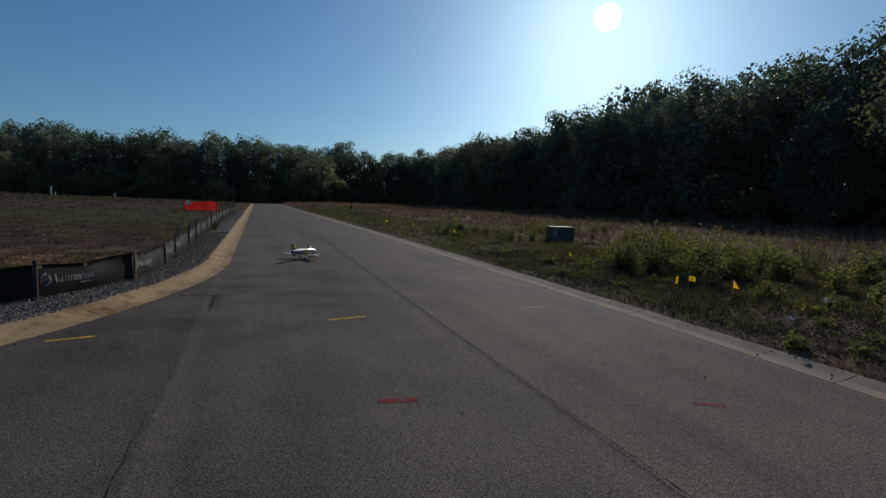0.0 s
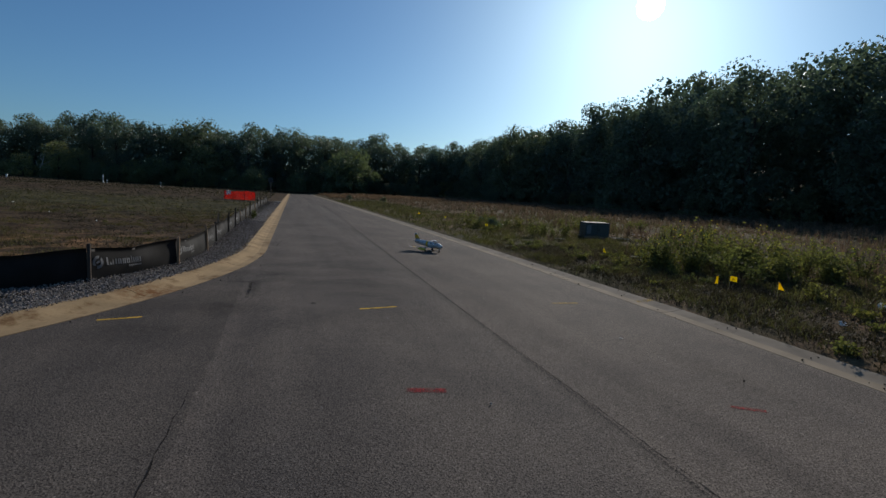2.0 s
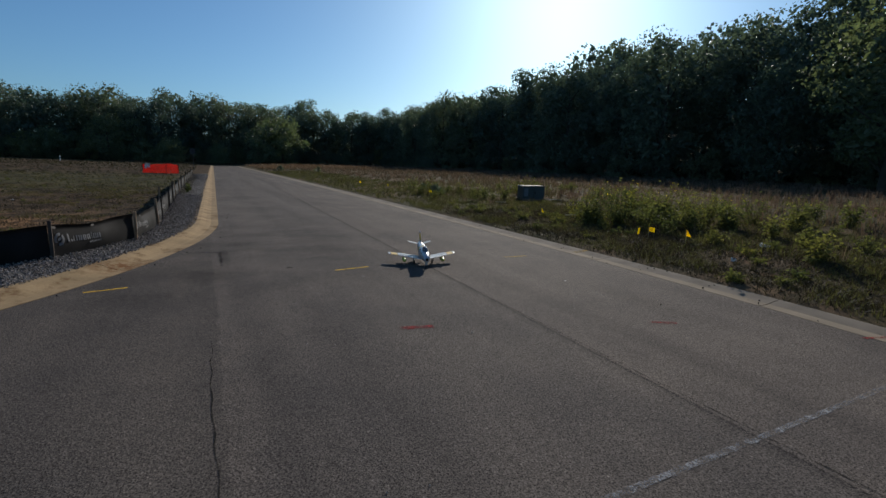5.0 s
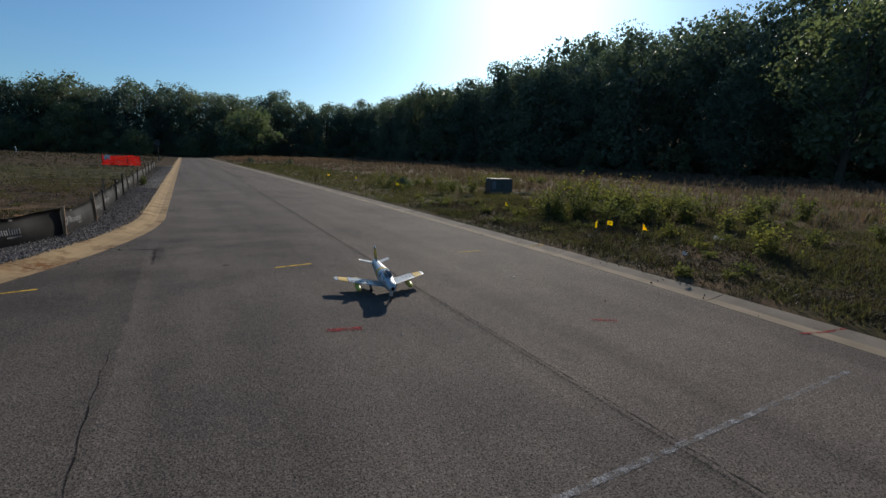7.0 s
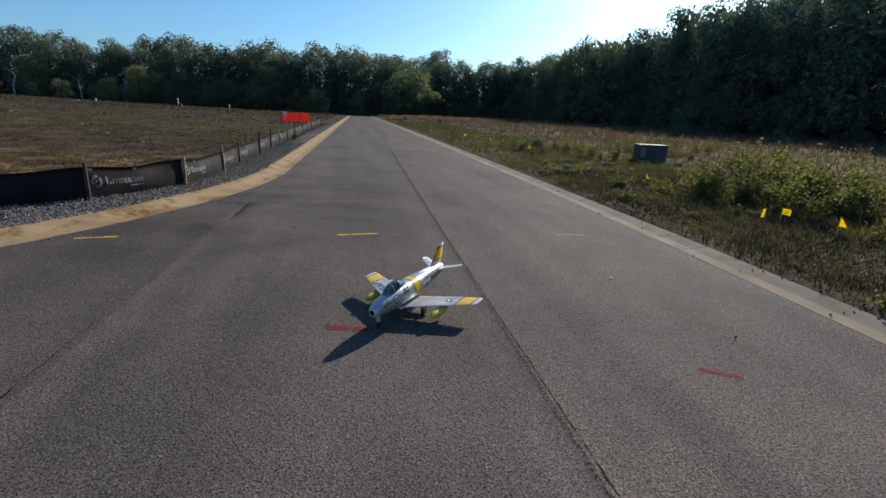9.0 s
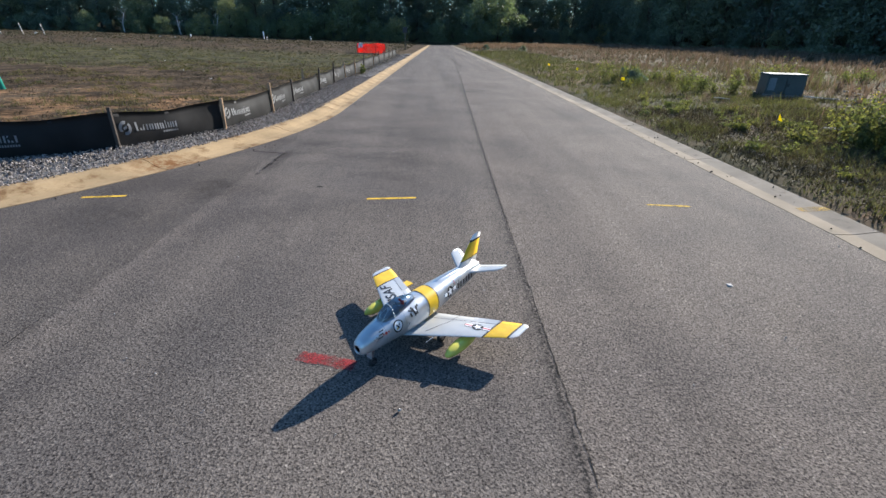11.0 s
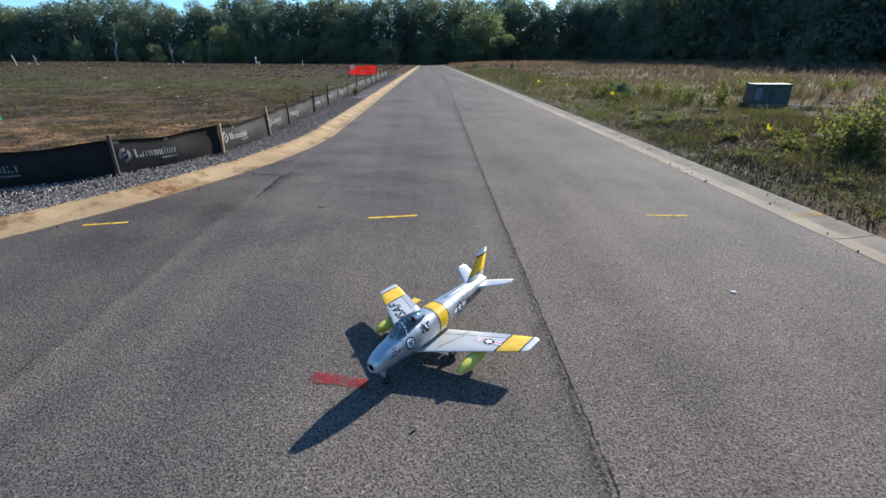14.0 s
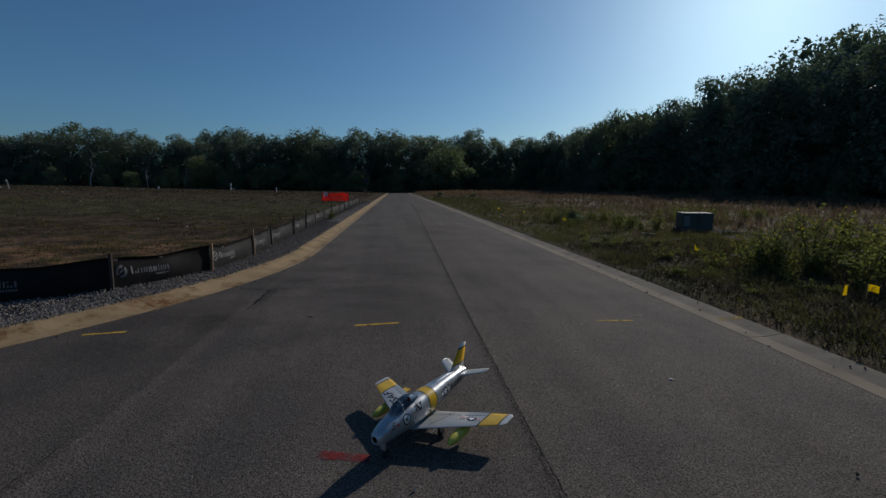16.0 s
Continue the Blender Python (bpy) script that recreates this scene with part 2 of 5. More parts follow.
def ground_material():
    m = mat("field_soil", (0.1, 0.08, 0.05), 0.95)
    big, mid, fine = noise_of(m, 0.16, 5, 0.6), noise_of(m, 1.1, 6, 0.7), noise_of(m, 6.0, 8, 0.75)
    soil = mixc(m, fine, (0.040, 0.029, 0.019), (0.150, 0.100, 0.062))
    clay = mixc(m, fine, (0.11, 0.062, 0.036), (0.30, 0.185, 0.115))
    turf = mixc(m, fine, (0.022, 0.024, 0.010), (0.070, 0.064, 0.028))
    c = mixc(m, ramp(m, mid, (0.50, (0, 0, 0)), (0.62, (1, 1, 1))), soil, clay)
    # the western lot: scraped clay by the fence, then dark soil, a green band, brown beyond
    xyz = m.node_tree.nodes.new("ShaderNodeSeparateXYZ")
    link(m, place_of(m), xyz.inputs[0])
    yy = m.node_tree.nodes.new("ShaderNodeMath")
    yy.operation = "MULTIPLY_ADD"
    yy.inputs[1].default_value, yy.inputs[2].default_value = 0.01, -0.08
    link(m, xyz.outputs[1], yy.inputs[0])
    warp = m.node_tree.nodes.new("ShaderNodeMath")
    warp.operation = "MULTIPLY_ADD"
    warp.inputs[1].default_value = 0.16
    link(m, noise_of(m, 0.35, 5, 0.65), warp.inputs[0])
    link(m, yy.outputs[0], warp.inputs[2])
    rough = ramp(m, fine, (0.38, (0, 0, 0)), (0.64, (1, 1, 1)))
    loam = mixc(m, rough, (0.034, 0.026, 0.018), (0.125, 0.092, 0.060))
    scraped = mixc(m, rough, (0.10, 0.056, 0.028), (0.34, 0.205, 0.110))
    olive = mixc(m, rough, (0.034, 0.036, 0.018), (0.125, 0.116, 0.058))
    band = mixc(m, ramp(m, warp.outputs[0], (0.06, (0.9, 0.9, 0.9)), (0.115, (0.12, 0.12, 0.12))), loam, mixc(m, ramp(m, mid, (0.45, (0, 0, 0)), (0.53, (1, 1, 1))), loam, scraped))
    band = mixc(m, ramp(m, warp.outputs[0], (0.17, (0, 0, 0)), (0.22, (0.85, 0.85, 0.85)), (0.34, (0.8, 0.8, 0.8)), (0.52, (0, 0, 0))), band, olive)
    band = mixc(m, 1.0, band, ramp(m, noise_of(m, 0.9, 6, 0.7), (0.42, (0.38, 0.38, 0.37)), (0.60, (1.05, 1.01, 0.96))), "MULTIPLY")
    side = m.node_tree.nodes.new("ShaderNodeMath")
    side.operation = "LESS_THAN"
    side.inputs[1].default_value = 0.0
    link(m, xyz.outputs[0], side.inputs[0])
    c = mixc(m, ramp(m, big, (0.42, (0.9, 0.9, 0.9)), (0.60, (0.2, 0.2, 0.2))), c, turf)
    c = mixc(m, side.outputs[0], c, band)
    link(m, c, bsdf(m).inputs["Base Color"])
    bsdf(m).inputs["Specular IOR Level"].default_value = 0.03
    bump(m, mixc(m, 0.5, mid, fine), 0.8, 0.05)
    return m


ASPHALT = asphalt_material()
SOIL = ground_material()
CONCRETE = grainy("kerb_concrete", (0.165, 0.138, 0.105), (0.225, 0.188, 0.145), 45, 0.95, big=2.2)
GUTTER = grainy("gutter_concrete", (0.205, 0.164, 0.114), (0.275, 0.222, 0.158), 45, 0.95, big=1.3)
SANDY = grainy("sand_stained_concrete", (0.245, 0.168, 0.088), (0.36, 0.258, 0.145), 25, 0.95, big=1.6)
_s = noise_of(SANDY, 2.3, 6, 0.7)
_b = bsdf(SANDY).inputs["Base Color"]
link(SANDY, mixc(SANDY, ramp(SANDY, _s, (0.53, (0, 0, 0)), (0.66, (0.85, 0.85, 0.85))), _b.links[0].from_socket, (0.11, 0.055, 0.022)), _b)
# rusty mud washed over the kerb beside the patched corner
_s = mixc(SANDY, 1.0, ellipse(SANDY, -3.0, 1.45, 0.75, 0.6), ramp(SANDY, noise_of(SANDY, 9.0, 7, 0.75), (0.42, (0, 0, 0)), (0.56, (1, 1, 1))), "MULTIPLY")
link(SANDY, mixc(SANDY, _s, _b.links[0].from_socket, (0.15, 0.065, 0.022)), _b)
_s = noise_of(CONCRETE, 3.5, 6, 0.7)
_b = bsdf(CONCRETE).inputs["Base Color"]
link(CONCRETE, mixc(CONCRETE, ramp(CONCRETE, _s, (0.58, (0, 0, 0)), (0.75, (0.7, 0.7, 0.7))), _b.links[0].from_socket, (0.06, 0.045, 0.032)), _b)
GRAVEL = mat("crushed_stone", (0.3, 0.3, 0.31), 0.8)
_g = GRAVEL.node_tree.nodes.new("ShaderNodeNewGeometry")
link(GRAVEL, ramp(GRAVEL, _g.outputs["Random Per Island"], (0.0, (0.085, 0.073, 0.062)), (0.7, (0.225, 0.196, 0.172)), (1.0, (0.38, 0.335, 0.30))), bsdf(GRAVEL).inputs["Base Color"])
bsdf(GRAVEL).inputs["Specular IOR Level"].default_value = 0.1
bump(GRAVEL, noise_of(GRAVEL, 60, 4), 0.4, 0.004)
FABRIC = grainy("black_silt_fabric", (0.013, 0.0125, 0.012), (0.023, 0.022, 0.021), 220, 0.62, big=3.0, bumps=0.15, dist=0.002)
STAKE = grainy("weathered_stake_wood", (0.20, 0.13, 0.08), (0.36, 0.24, 0.15), 35, 0.85, big=4)
DARKSTAKE = grainy("dark_stake_wood", (0.035, 0.03, 0.027), (0.08, 0.065, 0.055), 35, 0.85, big=4)
PRINT = grainy("grey_white_print", (0.15, 0.15, 0.15), (0.22, 0.22, 0.22), 60, 0.6, bumps=0.05)
YELLOW_PAINT = paint_material("yellow_marking_paint", (0.58, 0.37, 0.05), 0.56)
FAINT_YELLOW = paint_material("faint_yellow_paint", (0.55, 0.36, 0.06), 0.53)
KERB_YELLOW = paint_material("faded_kerb_yellow", (0.42, 0.27, 0.07), 0.475)
RED_PAINT = paint_material("red_marking_paint", (0.23, 0.034, 0.036), 0.50)
FAINT_RED = paint_material("faint_red_paint", (0.28, 0.022, 0.022), 0.485)
CHALK = paint_material("white_chalk", (0.29, 0.29, 0.29), 0.46)
TAR = paint_material("black_tar", (0.016, 0.015, 0.015), 0.53)
SMEAR = paint_material("dark_tar_smear", (0.030, 0.028, 0.027), 0.50)
CRACK = paint_material("dark_joint", (0.018, 0.017, 0.016), 0.55)
DEAD = leaf_material("dead_thatch", (0.018, 0.014, 0.010), (0.075, 0.056, 0.038), 0.2)
TURF = leaf_material("brown_turf", (0.027, 0.025, 0.018), (0.085, 0.076, 0.052), 0.15)
LEAF_DARK = leaf_material("oak_leaves", (0.078, 0.102, 0.072), (0.145, 0.172, 0.118), 0.38, (0.86, 1.02, 0.84), 0.5, 0.5)
LEAF_MID = leaf_material("maple_leaves", (0.088, 0.112, 0.072), (0.165, 0.188, 0.120), 0.38, (0.88, 1.02, 0.82), 0.5, 0.5)
LEAF_LIGHT = leaf_material("willow_leaves", (0.125, 0.150, 0.078), (0.235, 0.240, 0.135), 0.5, (1.0, 1.1, 0.7), 0.5, 0.5)
WEED = leaf_material("weed_leaves", (0.062, 0.070, 0.030), (0.185, 0.185, 0.078), 0.58, (1.05, 1.10, 0.60))
GRASS_GREEN = leaf_material("green_grass", (0.040, 0.044, 0.022), (0.120, 0.116, 0.058), 0.48, (1.1, 1.12, 0.62))
GRASS_DRY = leaf_material("dry_grass", (0.090, 0.065, 0.048), (0.20, 0.148, 0.112), 0.4, (1.05, 0.95, 0.75))
OLIVE = leaf_material("olive_turf", (0.042, 0.042, 0.022), (0.130, 0.118, 0.064), 0.35, (1.1, 1.1, 0.65))
GRASS_DULL = leaf_material("dull_grass", (0.040, 0.036, 0.022), (0.118, 0.096, 0.060), 0.35, (1.1, 1.05, 0.7))
BLOSSOM = leaf_material("yellow_blossom", (0.45, 0.34, 0.02), (0.65, 0.5, 0.05), 0.4)
BARK = grainy("tree_bark", (0.045, 0.036, 0.028), (0.11, 0.09, 0.07), 8, 0.95, big=1, dist=0.03)
PALE_BARK = grainy("bleached_bark", (0.32, 0.30, 0.27), (0.50, 0.47, 0.43), 8, 0.9, big=1, dist=0.02)

# ---- mesh helpers ----


def mesh_of(name, verts, faces, material, smooth=False):
    me = bpy.data.meshes.new(name)
    me.from_pydata([tuple(v) for v in verts] if not isinstance(verts, np.ndarray) else verts.tolist(), [], faces if not isinstance(faces, np.ndarray) else faces.tolist())
    me.materials.append(material)
    if smooth:
        me.shade_smooth()
    me.update()
    return me


def part(name, data, material=None, parent=None, label="", smooth=False):
    """One mesh object under a thing or part; data is a bmesh, a mesh, or (verts, faces)."""
    if isinstance(data, bmesh.types.BMesh):
        me = bpy.data.meshes.new(name)
        bmesh.ops.recalc_face_normals(data, faces=data.faces)
        data.to_mesh(me)
        data.free()
        me.materials.append(material)
        if smooth:
            me.shade_smooth()
    elif isinstance(data, tuple):
        me = mesh_of(name, data[0], data[1], material, smooth)
    else:
        me = data
    ob = new(name, me)
    if parent:
        ob.parent = parent
    if label:
        ob["label"] = label
    return ob


def box_bm(x0, x1, y0, y1, z0, z1, bevel=0.0, taper=0.0):
    bm = bmesh.new()
    bmesh.ops.create_cube(bm, size=1)
    for v in bm.verts:
        k = 1 - taper if v.co.z > 0 else 1
        v.co = Vector(((x0 + x1) / 2 + v.co.x * (x1 - x0) * k, (y0 + y1) / 2 + v.co.y * (y1 - y0) * k, z0 if v.co.z < 0 else z1))
    if bevel:
        bmesh.ops.bevel(bm, geom=bm.edges[:], offset=bevel, segments=2, affect="EDGES")
    return bm


def tube(points, radii, n=8, caps=True):
    """Vertices and faces of a tube along points."""
    pts = [Vector(p) for p in points]
    verts, faces = [], []
    for i, p in enumerate(pts):
        d = (pts[min(i + 1, len(pts) - 1)] - pts[max(i - 1, 0)]).normalized()
        u = d.orthogonal().normalized() if abs(d.z) < 0.9 else d.cross(Vector((0, 1, 0))).normalized()
        w = d.cross(u)
        for k in range(n):
            an = 2 * math.pi * k / n
            verts.append(p + (u * math.cos(an) + w * math.sin(an)) * radii[i])
    for i in range(len(pts) - 1):
        for k in range(n):
            faces.append((i * n + k, i * n + (k + 1) % n, (i + 1) * n + (k + 1) % n, (i + 1) * n + k))
    if caps:
        faces += [tuple(range(n))[::-1], tuple(range((len(pts) - 1) * n, len(pts) * n))]
    return verts, faces


def joined(pieces):
    verts, faces = [], []
    for v, f in pieces:
        k = len(verts)
        verts += list(v)
        faces += [tuple(i + k for i in q) for q in f]
    return verts, faces


def leaf_quads(centres, sizes, rng, flat=0.0):
    """Folded leaf pieces, turned at random, one island each."""
    n = len(centres)
    u = rng.normal(size=(n, 3))
    u[:, 2] *= 1 - flat
    u /= np.linalg.norm(u, axis=1)[:, None]
    w = np.cross(u, rng.normal(size=(n, 3)))
    w /= np.linalg.norm(w, axis=1)[:, None]
    s = np.asarray(sizes)[:, None]
    a, b = centres - u * s, centres + u * s
    side = w * s * rng.uniform(0.45, 0.75, (n, 1))
    lift = np.cross(u, w) * s * 0.25
    verts = np.stack([a, centres + side + lift, b, centres - side + lift], 1).reshape(-1, 3)
    i = np.arange(n)[:, None] * 4
    faces = np.concatenate([i + np.array([0, 1, 2]), i + np.array([0, 2, 3])], 1).reshape(-1, 3)
    return verts, faces


def blades(xy, z, heights, widths, rng, lean=0.35):
    """Grass blades of two pieces each, bent over."""
    n = len(xy)
    an, ben = rng.uniform(0, 2 * np.pi, n), rng.uniform(0, 2 * np.pi, n)
    side = np.stack([np.cos(an), np.sin(an), np.zeros(n)], 1) * widths[:, None]
    d = np.stack([np.cos(ben), np.sin(ben), np.zeros(n)], 1) * (heights * rng.uniform(0.1, lean * 2, n))[:, None]
    base = np.concatenate([xy, z[:, None]], 1)
    up = np.zeros((n, 3))
    up[:, 2] = heights
    m = base + d * 0.35 + up * 0.6
    tip = base + d + up
    verts = np.stack([base - side, base + side, m + side * 0.8, m - side * 0.8, tip], 1).reshape(-1, 3)
    i = np.arange(n)[:, None] * 5
    faces = [tuple(q) for q in (i + np.array([0, 1, 2, 3])).tolist()] + [tuple(q) for q in (i + np.array([3, 2, 4])).tolist()]
    return verts, faces


# ---- ground, road, kerbs ----
ARC, RAD, SLOPE, ROAD_END = (-14.35, 7.0), 12.8, 0.016, 118.0


def x_right(y):
    return 4.76 + 0.47 * (1 - np.exp(-np.maximum(y, 0) / 20)) + 0.018 * np.minimum(y, 0) - 0.006 * np.clip(y, -9, 0) ** 2


def x_left(y):
    return ARC[0] + RAD + SLOPE * (y - ARC[1])


def left_in(x, y):
    """How far a place lies west of the left road edge (negative: on the road)."""
    x, y = np.asarray(x, float), np.asarray(y, float)
    d = RAD - np.hypot(x - ARC[0], y - ARC[1])
    d = np.where(y > ARC[1], x_left(y) - x, d)
    return np.where((x < ARC[0]) & (y <= ARC[1]), y - (ARC[1] - RAD), d)


def patchy(x, y, s, seed):
    """Smooth random patches between -1 and 1, s metres across."""
    x, y = np.asarray(x, float) / s, np.asarray(y, float) / s
    g = np.random.default_rng(seed).uniform(-1, 1, (256, 256))
    i, j = np.floor(x).astype(int), np.floor(y).astype(int)
    u, v = x - i, y - j
    u, v = u * u * (3 - 2 * u), v * v * (3 - 2 * v)
    at = lambda a, b: g[a % 256, b % 256]
    return (at(i, j) * (1 - u) + at(i + 1, j) * u) * (1 - v) + (at(i, j + 1) * (1 - u) + at(i + 1, j + 1) * u) * v


def soil_z(x, y):
    x, y = np.asarray(x, float), np.asarray(y, float)
    l, r = left_in(x, y), x - x_right(y)
    rough = 0.035 * patchy(x, y, 0.8, 1) + 0.05 * patchy(x, y, 3.5, 2)
    ease = lambda d: np.clip((d - 0.5) / 3, 0, 1)
    zl = 0.07 + ease(l - 1.2) * rough + np.clip(0.022 * (l - 1.5), 0, 2.0)
    zr = 0.008 + np.clip((r - 0.38) * 0.3, 0, 0.05) + ease(r) * (rough + 0.05) + np.clip(0.022 * (r - 0.8), 0, 0.30)
    z = np.where(l > 0.5, zl, np.where(r > 0.25, zr, -0.12))
    z = np.where((y > ROAD_END + 0.5) & (z < 0), 0.02, z)
    return z + np.clip((x - 57) * 0.27, 0, 24) + np.clip((y - 150) * 0.16, 0, 9) * np.clip((57 - x) / 10 + 1, 0, 1)


def axis_steps(*runs):
    out = []
    for lo, hi, step in runs:
        out += list(np.arange(lo, hi, step))
    return np.array(out + [runs[-1][1]])


gx = axis_steps((-3000, -600, 400), (-600, -120, 40), (-120, -24, 4), (-24, -7, 0.6), (-7, 13, 0.2), (13, 40, 0.9), (40, 120, 5), (120, 600, 40), (600, 3000, 400))
gy = axis_steps((-3000, -600, 400), (-600, -60, 60), (-60, -9, 2), (-9, 24, 0.25), (24, 60, 0.8), (60, 200, 4), (200, 600, 40), (600, 3000, 400))
X, Y = np.meshgrid(gx, gy)
verts = np.stack([X, Y, soil_z(X, Y)], -1).reshape(-1, 3)
nx = len(gx)
idx = (np.arange(len(gy) - 1)[:, None] * nx + np.arange(nx - 1)[None]).reshape(-1, 1)
ground = part("ground", (verts, idx + np.array([0, 1, nx + 1, nx])), SOIL, smooth=True)
tagged(ground, "uneven field of brown soil, clay patches and thin turf", "ground", kind="structure")

rows = axis_steps((-40, -16.2, 4), (-16.2, -5.79, 0.8), (-5.79, 7, 0.25), (7, 118, 3))
rv, rf, cols = [], [], 24
for y in rows:
    if y < -16:
        x0 = -1.5
    elif y < ARC[1] - RAD:
        x0 = -60.0
    elif y < ARC[1]:
        x0 = ARC[0] + math.sqrt(max(RAD**2 - (y - ARC[1]) ** 2, 0))
    else:
        x0 = x_left(y)
    x0, x1 = x0 - 0.04, x_right(y) + 0.04
    rv += [(x0 + (x1 - x0) * k / cols, y, 0.0) for k in range(cols + 1)]
for j in range(len(rows) - 1):
    rf += [(j * (cols + 1) + k, j * (cols + 1) + k + 1, (j + 1) * (cols + 1) + k + 1, (j + 1) * (cols + 1) + k) for k in range(cols)]
road = part("road", (rv, rf), ASPHALT)
tagged(road, "worn grey asphalt street with coarse bright aggregate", "road", kind="structure")


def left_path(u):
    """A place on the left road edge and the way off the road; u: metres along it, 0 where the arc ends."""
    if u >= 0:
        y = ARC[1] + u
        return Vector((x_left(y), y, 0)), Vector((-1, SLOPE, 0)).normalized()
    an = u / RAD
    d = Vector((math.cos(an), math.sin(an), 0))
    if an < -math.pi / 2:
        return Vector((ARC[0] - (-u - RAD * math.pi / 2), ARC[1] - RAD, 0)), Vector((0, 1, 0))
    return Vector((ARC[0], ARC[1], 0)) + d * RAD, -d


def right_path(u):
    return Vector((float(x_right(u)), u, 0)), Vector((1, -SLOPE, 0)).normalized()


def sweep(path, u0, u1, steps, profile):
    """A kerb section: a closed profile of (off, z) carried along a path."""
    verts, faces, n = [], [], len(profile)
    for i in range(steps + 1):
        p, off = path(u0 + (u1 - u0) * i / steps)
        verts += [p + off * o + Vector((0, 0, z)) for o, z in profile]
    for i in range(steps):
        faces += [(i * n + k, i * n + (k + 1) % n, (i + 1) * n + (k + 1) % n, (i + 1) * n + k) for k in range(n)]
    return verts, faces + [tuple(range(n)), tuple(range(steps * n, steps * n + n))[::-1]]


PAN = [(-0.05, 0.003), (0.15, 0.004), (0.15, -0.15), (-0.05, -0.15)]
ROLL = [(0.15, 0.004), (0.18, 0.007), (0.24, 0.015), (0.31, 0.025), (0.37, 0.032), (0.405, 0.034), (0.415, 0.028), (0.415, -0.15), (0.15, -0.15)]
LEFT_ROLL = [(-0.02, 0.006), (0.16, 0.004), (0.28, 0.03), (0.40, 0.075), (0.48, 0.090), (0.58, 0.094), (0.60, 0.085), (0.60, -0.15), (-0.02, -0.15)]
kerb_right = tagged(new("kerb_right"), "rolled concrete kerb with a pale gutter pan", "kerb", kind="structure")
u = -40.0
while u < ROAD_END:
    part("gutter_pan", sweep(right_path, u + 0.006, u + 2.994, 1, PAN), GUTTER, kerb_right)
    part("kerb_section", sweep(right_path, u + 0.006, u + 2.994, 1, ROLL), CONCRETE, kerb_right)
    u += 3.0
kerb_left = tagged(new("kerb_left"), "rolled concrete kerb covered with tan sand", "kerb", kind="structure")
u = -27.0
while u < ROAD_END - 8:
    part("kerb_section", sweep(left_path, u + 0.006, u + 2.994, 8 if u < 0 else 1, LEFT_ROLL), SANDY, kerb_left)
    u += 3.0


# ---- things on the road ----
def ribbon(points, width, rng, z=0.004, ragged=0.25):
    verts, faces = [], []
    for i, (x, y) in enumerate(points):
        x2, y2 = points[min(i + 1, len(points) - 1)]
        x1, y1 = points[max(i - 1, 0)]
        d = Vector((x2 - x1, y2 - y1, 0)).normalized()
        s = Vector((-d.y, d.x, 0)) * width / 2
        for k in (-1, 1):
            verts.append(Vector((x, y, z)) + s * k * (1 + rng.uniform(-ragged, ragged)))
    for i in range(len(points) - 1):
        faces.append((2 * i, 2 * i + 2, 2 * i + 3, 2 * i + 1))
    return verts, faces


def line(a, b, n):
    return [(a[0] + (b[0] - a[0]) * i / n, a[1] + (b[1] - a[1]) * i / n) for i in range(n + 1)]


rng = np.random.default_rng(4)


def mark(name, a, b, width, material, label, z=0.004):
    return tagged(part(name, ribbon(line(a, b, max(14, int(math.dist(a, b) * 40))), width, rng, z, 0.22), material), label, "road marking")


for a, b, w, m in (((-3.27, 0.02), (-2.80, 0.08), 0.05, YELLOW_PAINT), ((-0.01, 0.01), (0.56, 0.06), 0.055, YELLOW_PAINT), ((3.20, -0.15), (3.68, -0.2), 0.045, FAINT_YELLOW)):
    tagged(mark("yellow_mark", a, b, w, m, "short yellow sprayed line on the asphalt"), group="yellow survey marks")
mark("red_mark", (-0.03, -2.82), (0.31, -2.92), 0.085, RED_PAINT, "red sprayed dash on the asphalt")
mark("red_mark", (2.66, -3.82), (2.90, -3.97), 0.05, FAINT_RED, "faint red sprayed dash on the asphalt")
mark("white_line", (-0.3, -5.59), (3.7, -5.74), 0.045, CHALK, "smudged white chalk line across the road")


def seam_x(y):
    return 1.53 + 0.02 * y + 0.0007 * y * max(y, 0) + 0.002 * math.sin(y * 3.1) + 0.0015 * math.sin(y * 17.0)


tagged(part("pavement_joint", ribbon([(seam_x(-12 + 0.04 * i) + rng.normal() * 0.0022, -12 + 0.04 * i) for i in range(2850)], 0.0075, rng, 0.003, 0.95), CRACK), "dark open joint between two asphalt lanes", "joint", kind="structure")
tagged(part("pavement_joint", ribbon([(-1.83 + 0.015 * math.sin(0.12 * i * 2) + 0.008 * math.sin(i * 1.7), -9 + 0.12 * i) for i in range(56)], 0.010, rng, 0.003, 0.9), CRACK), "ragged dark joint along the side road's asphalt", "joint", kind="structure")
tagged(part("tar_smear", ribbon([(-2.16, 2.36), (-2.03, 2.33), (-1.81, 2.28), (-1.66, 2.22)], 0.035, rng, 0.0035, 0.4), TAR), "thin dark edge of a patched corner", "tar patch")
tagged(part("tar_smear", ribbon([(-1.63 + 0.012 * math.sin(i * 1.9), 2.22 - 0.065 * i) for i in range(20)], 0.05, rng, 0.0035, 0.7), SMEAR), "black tar smear at a patched corner", "tar patch")


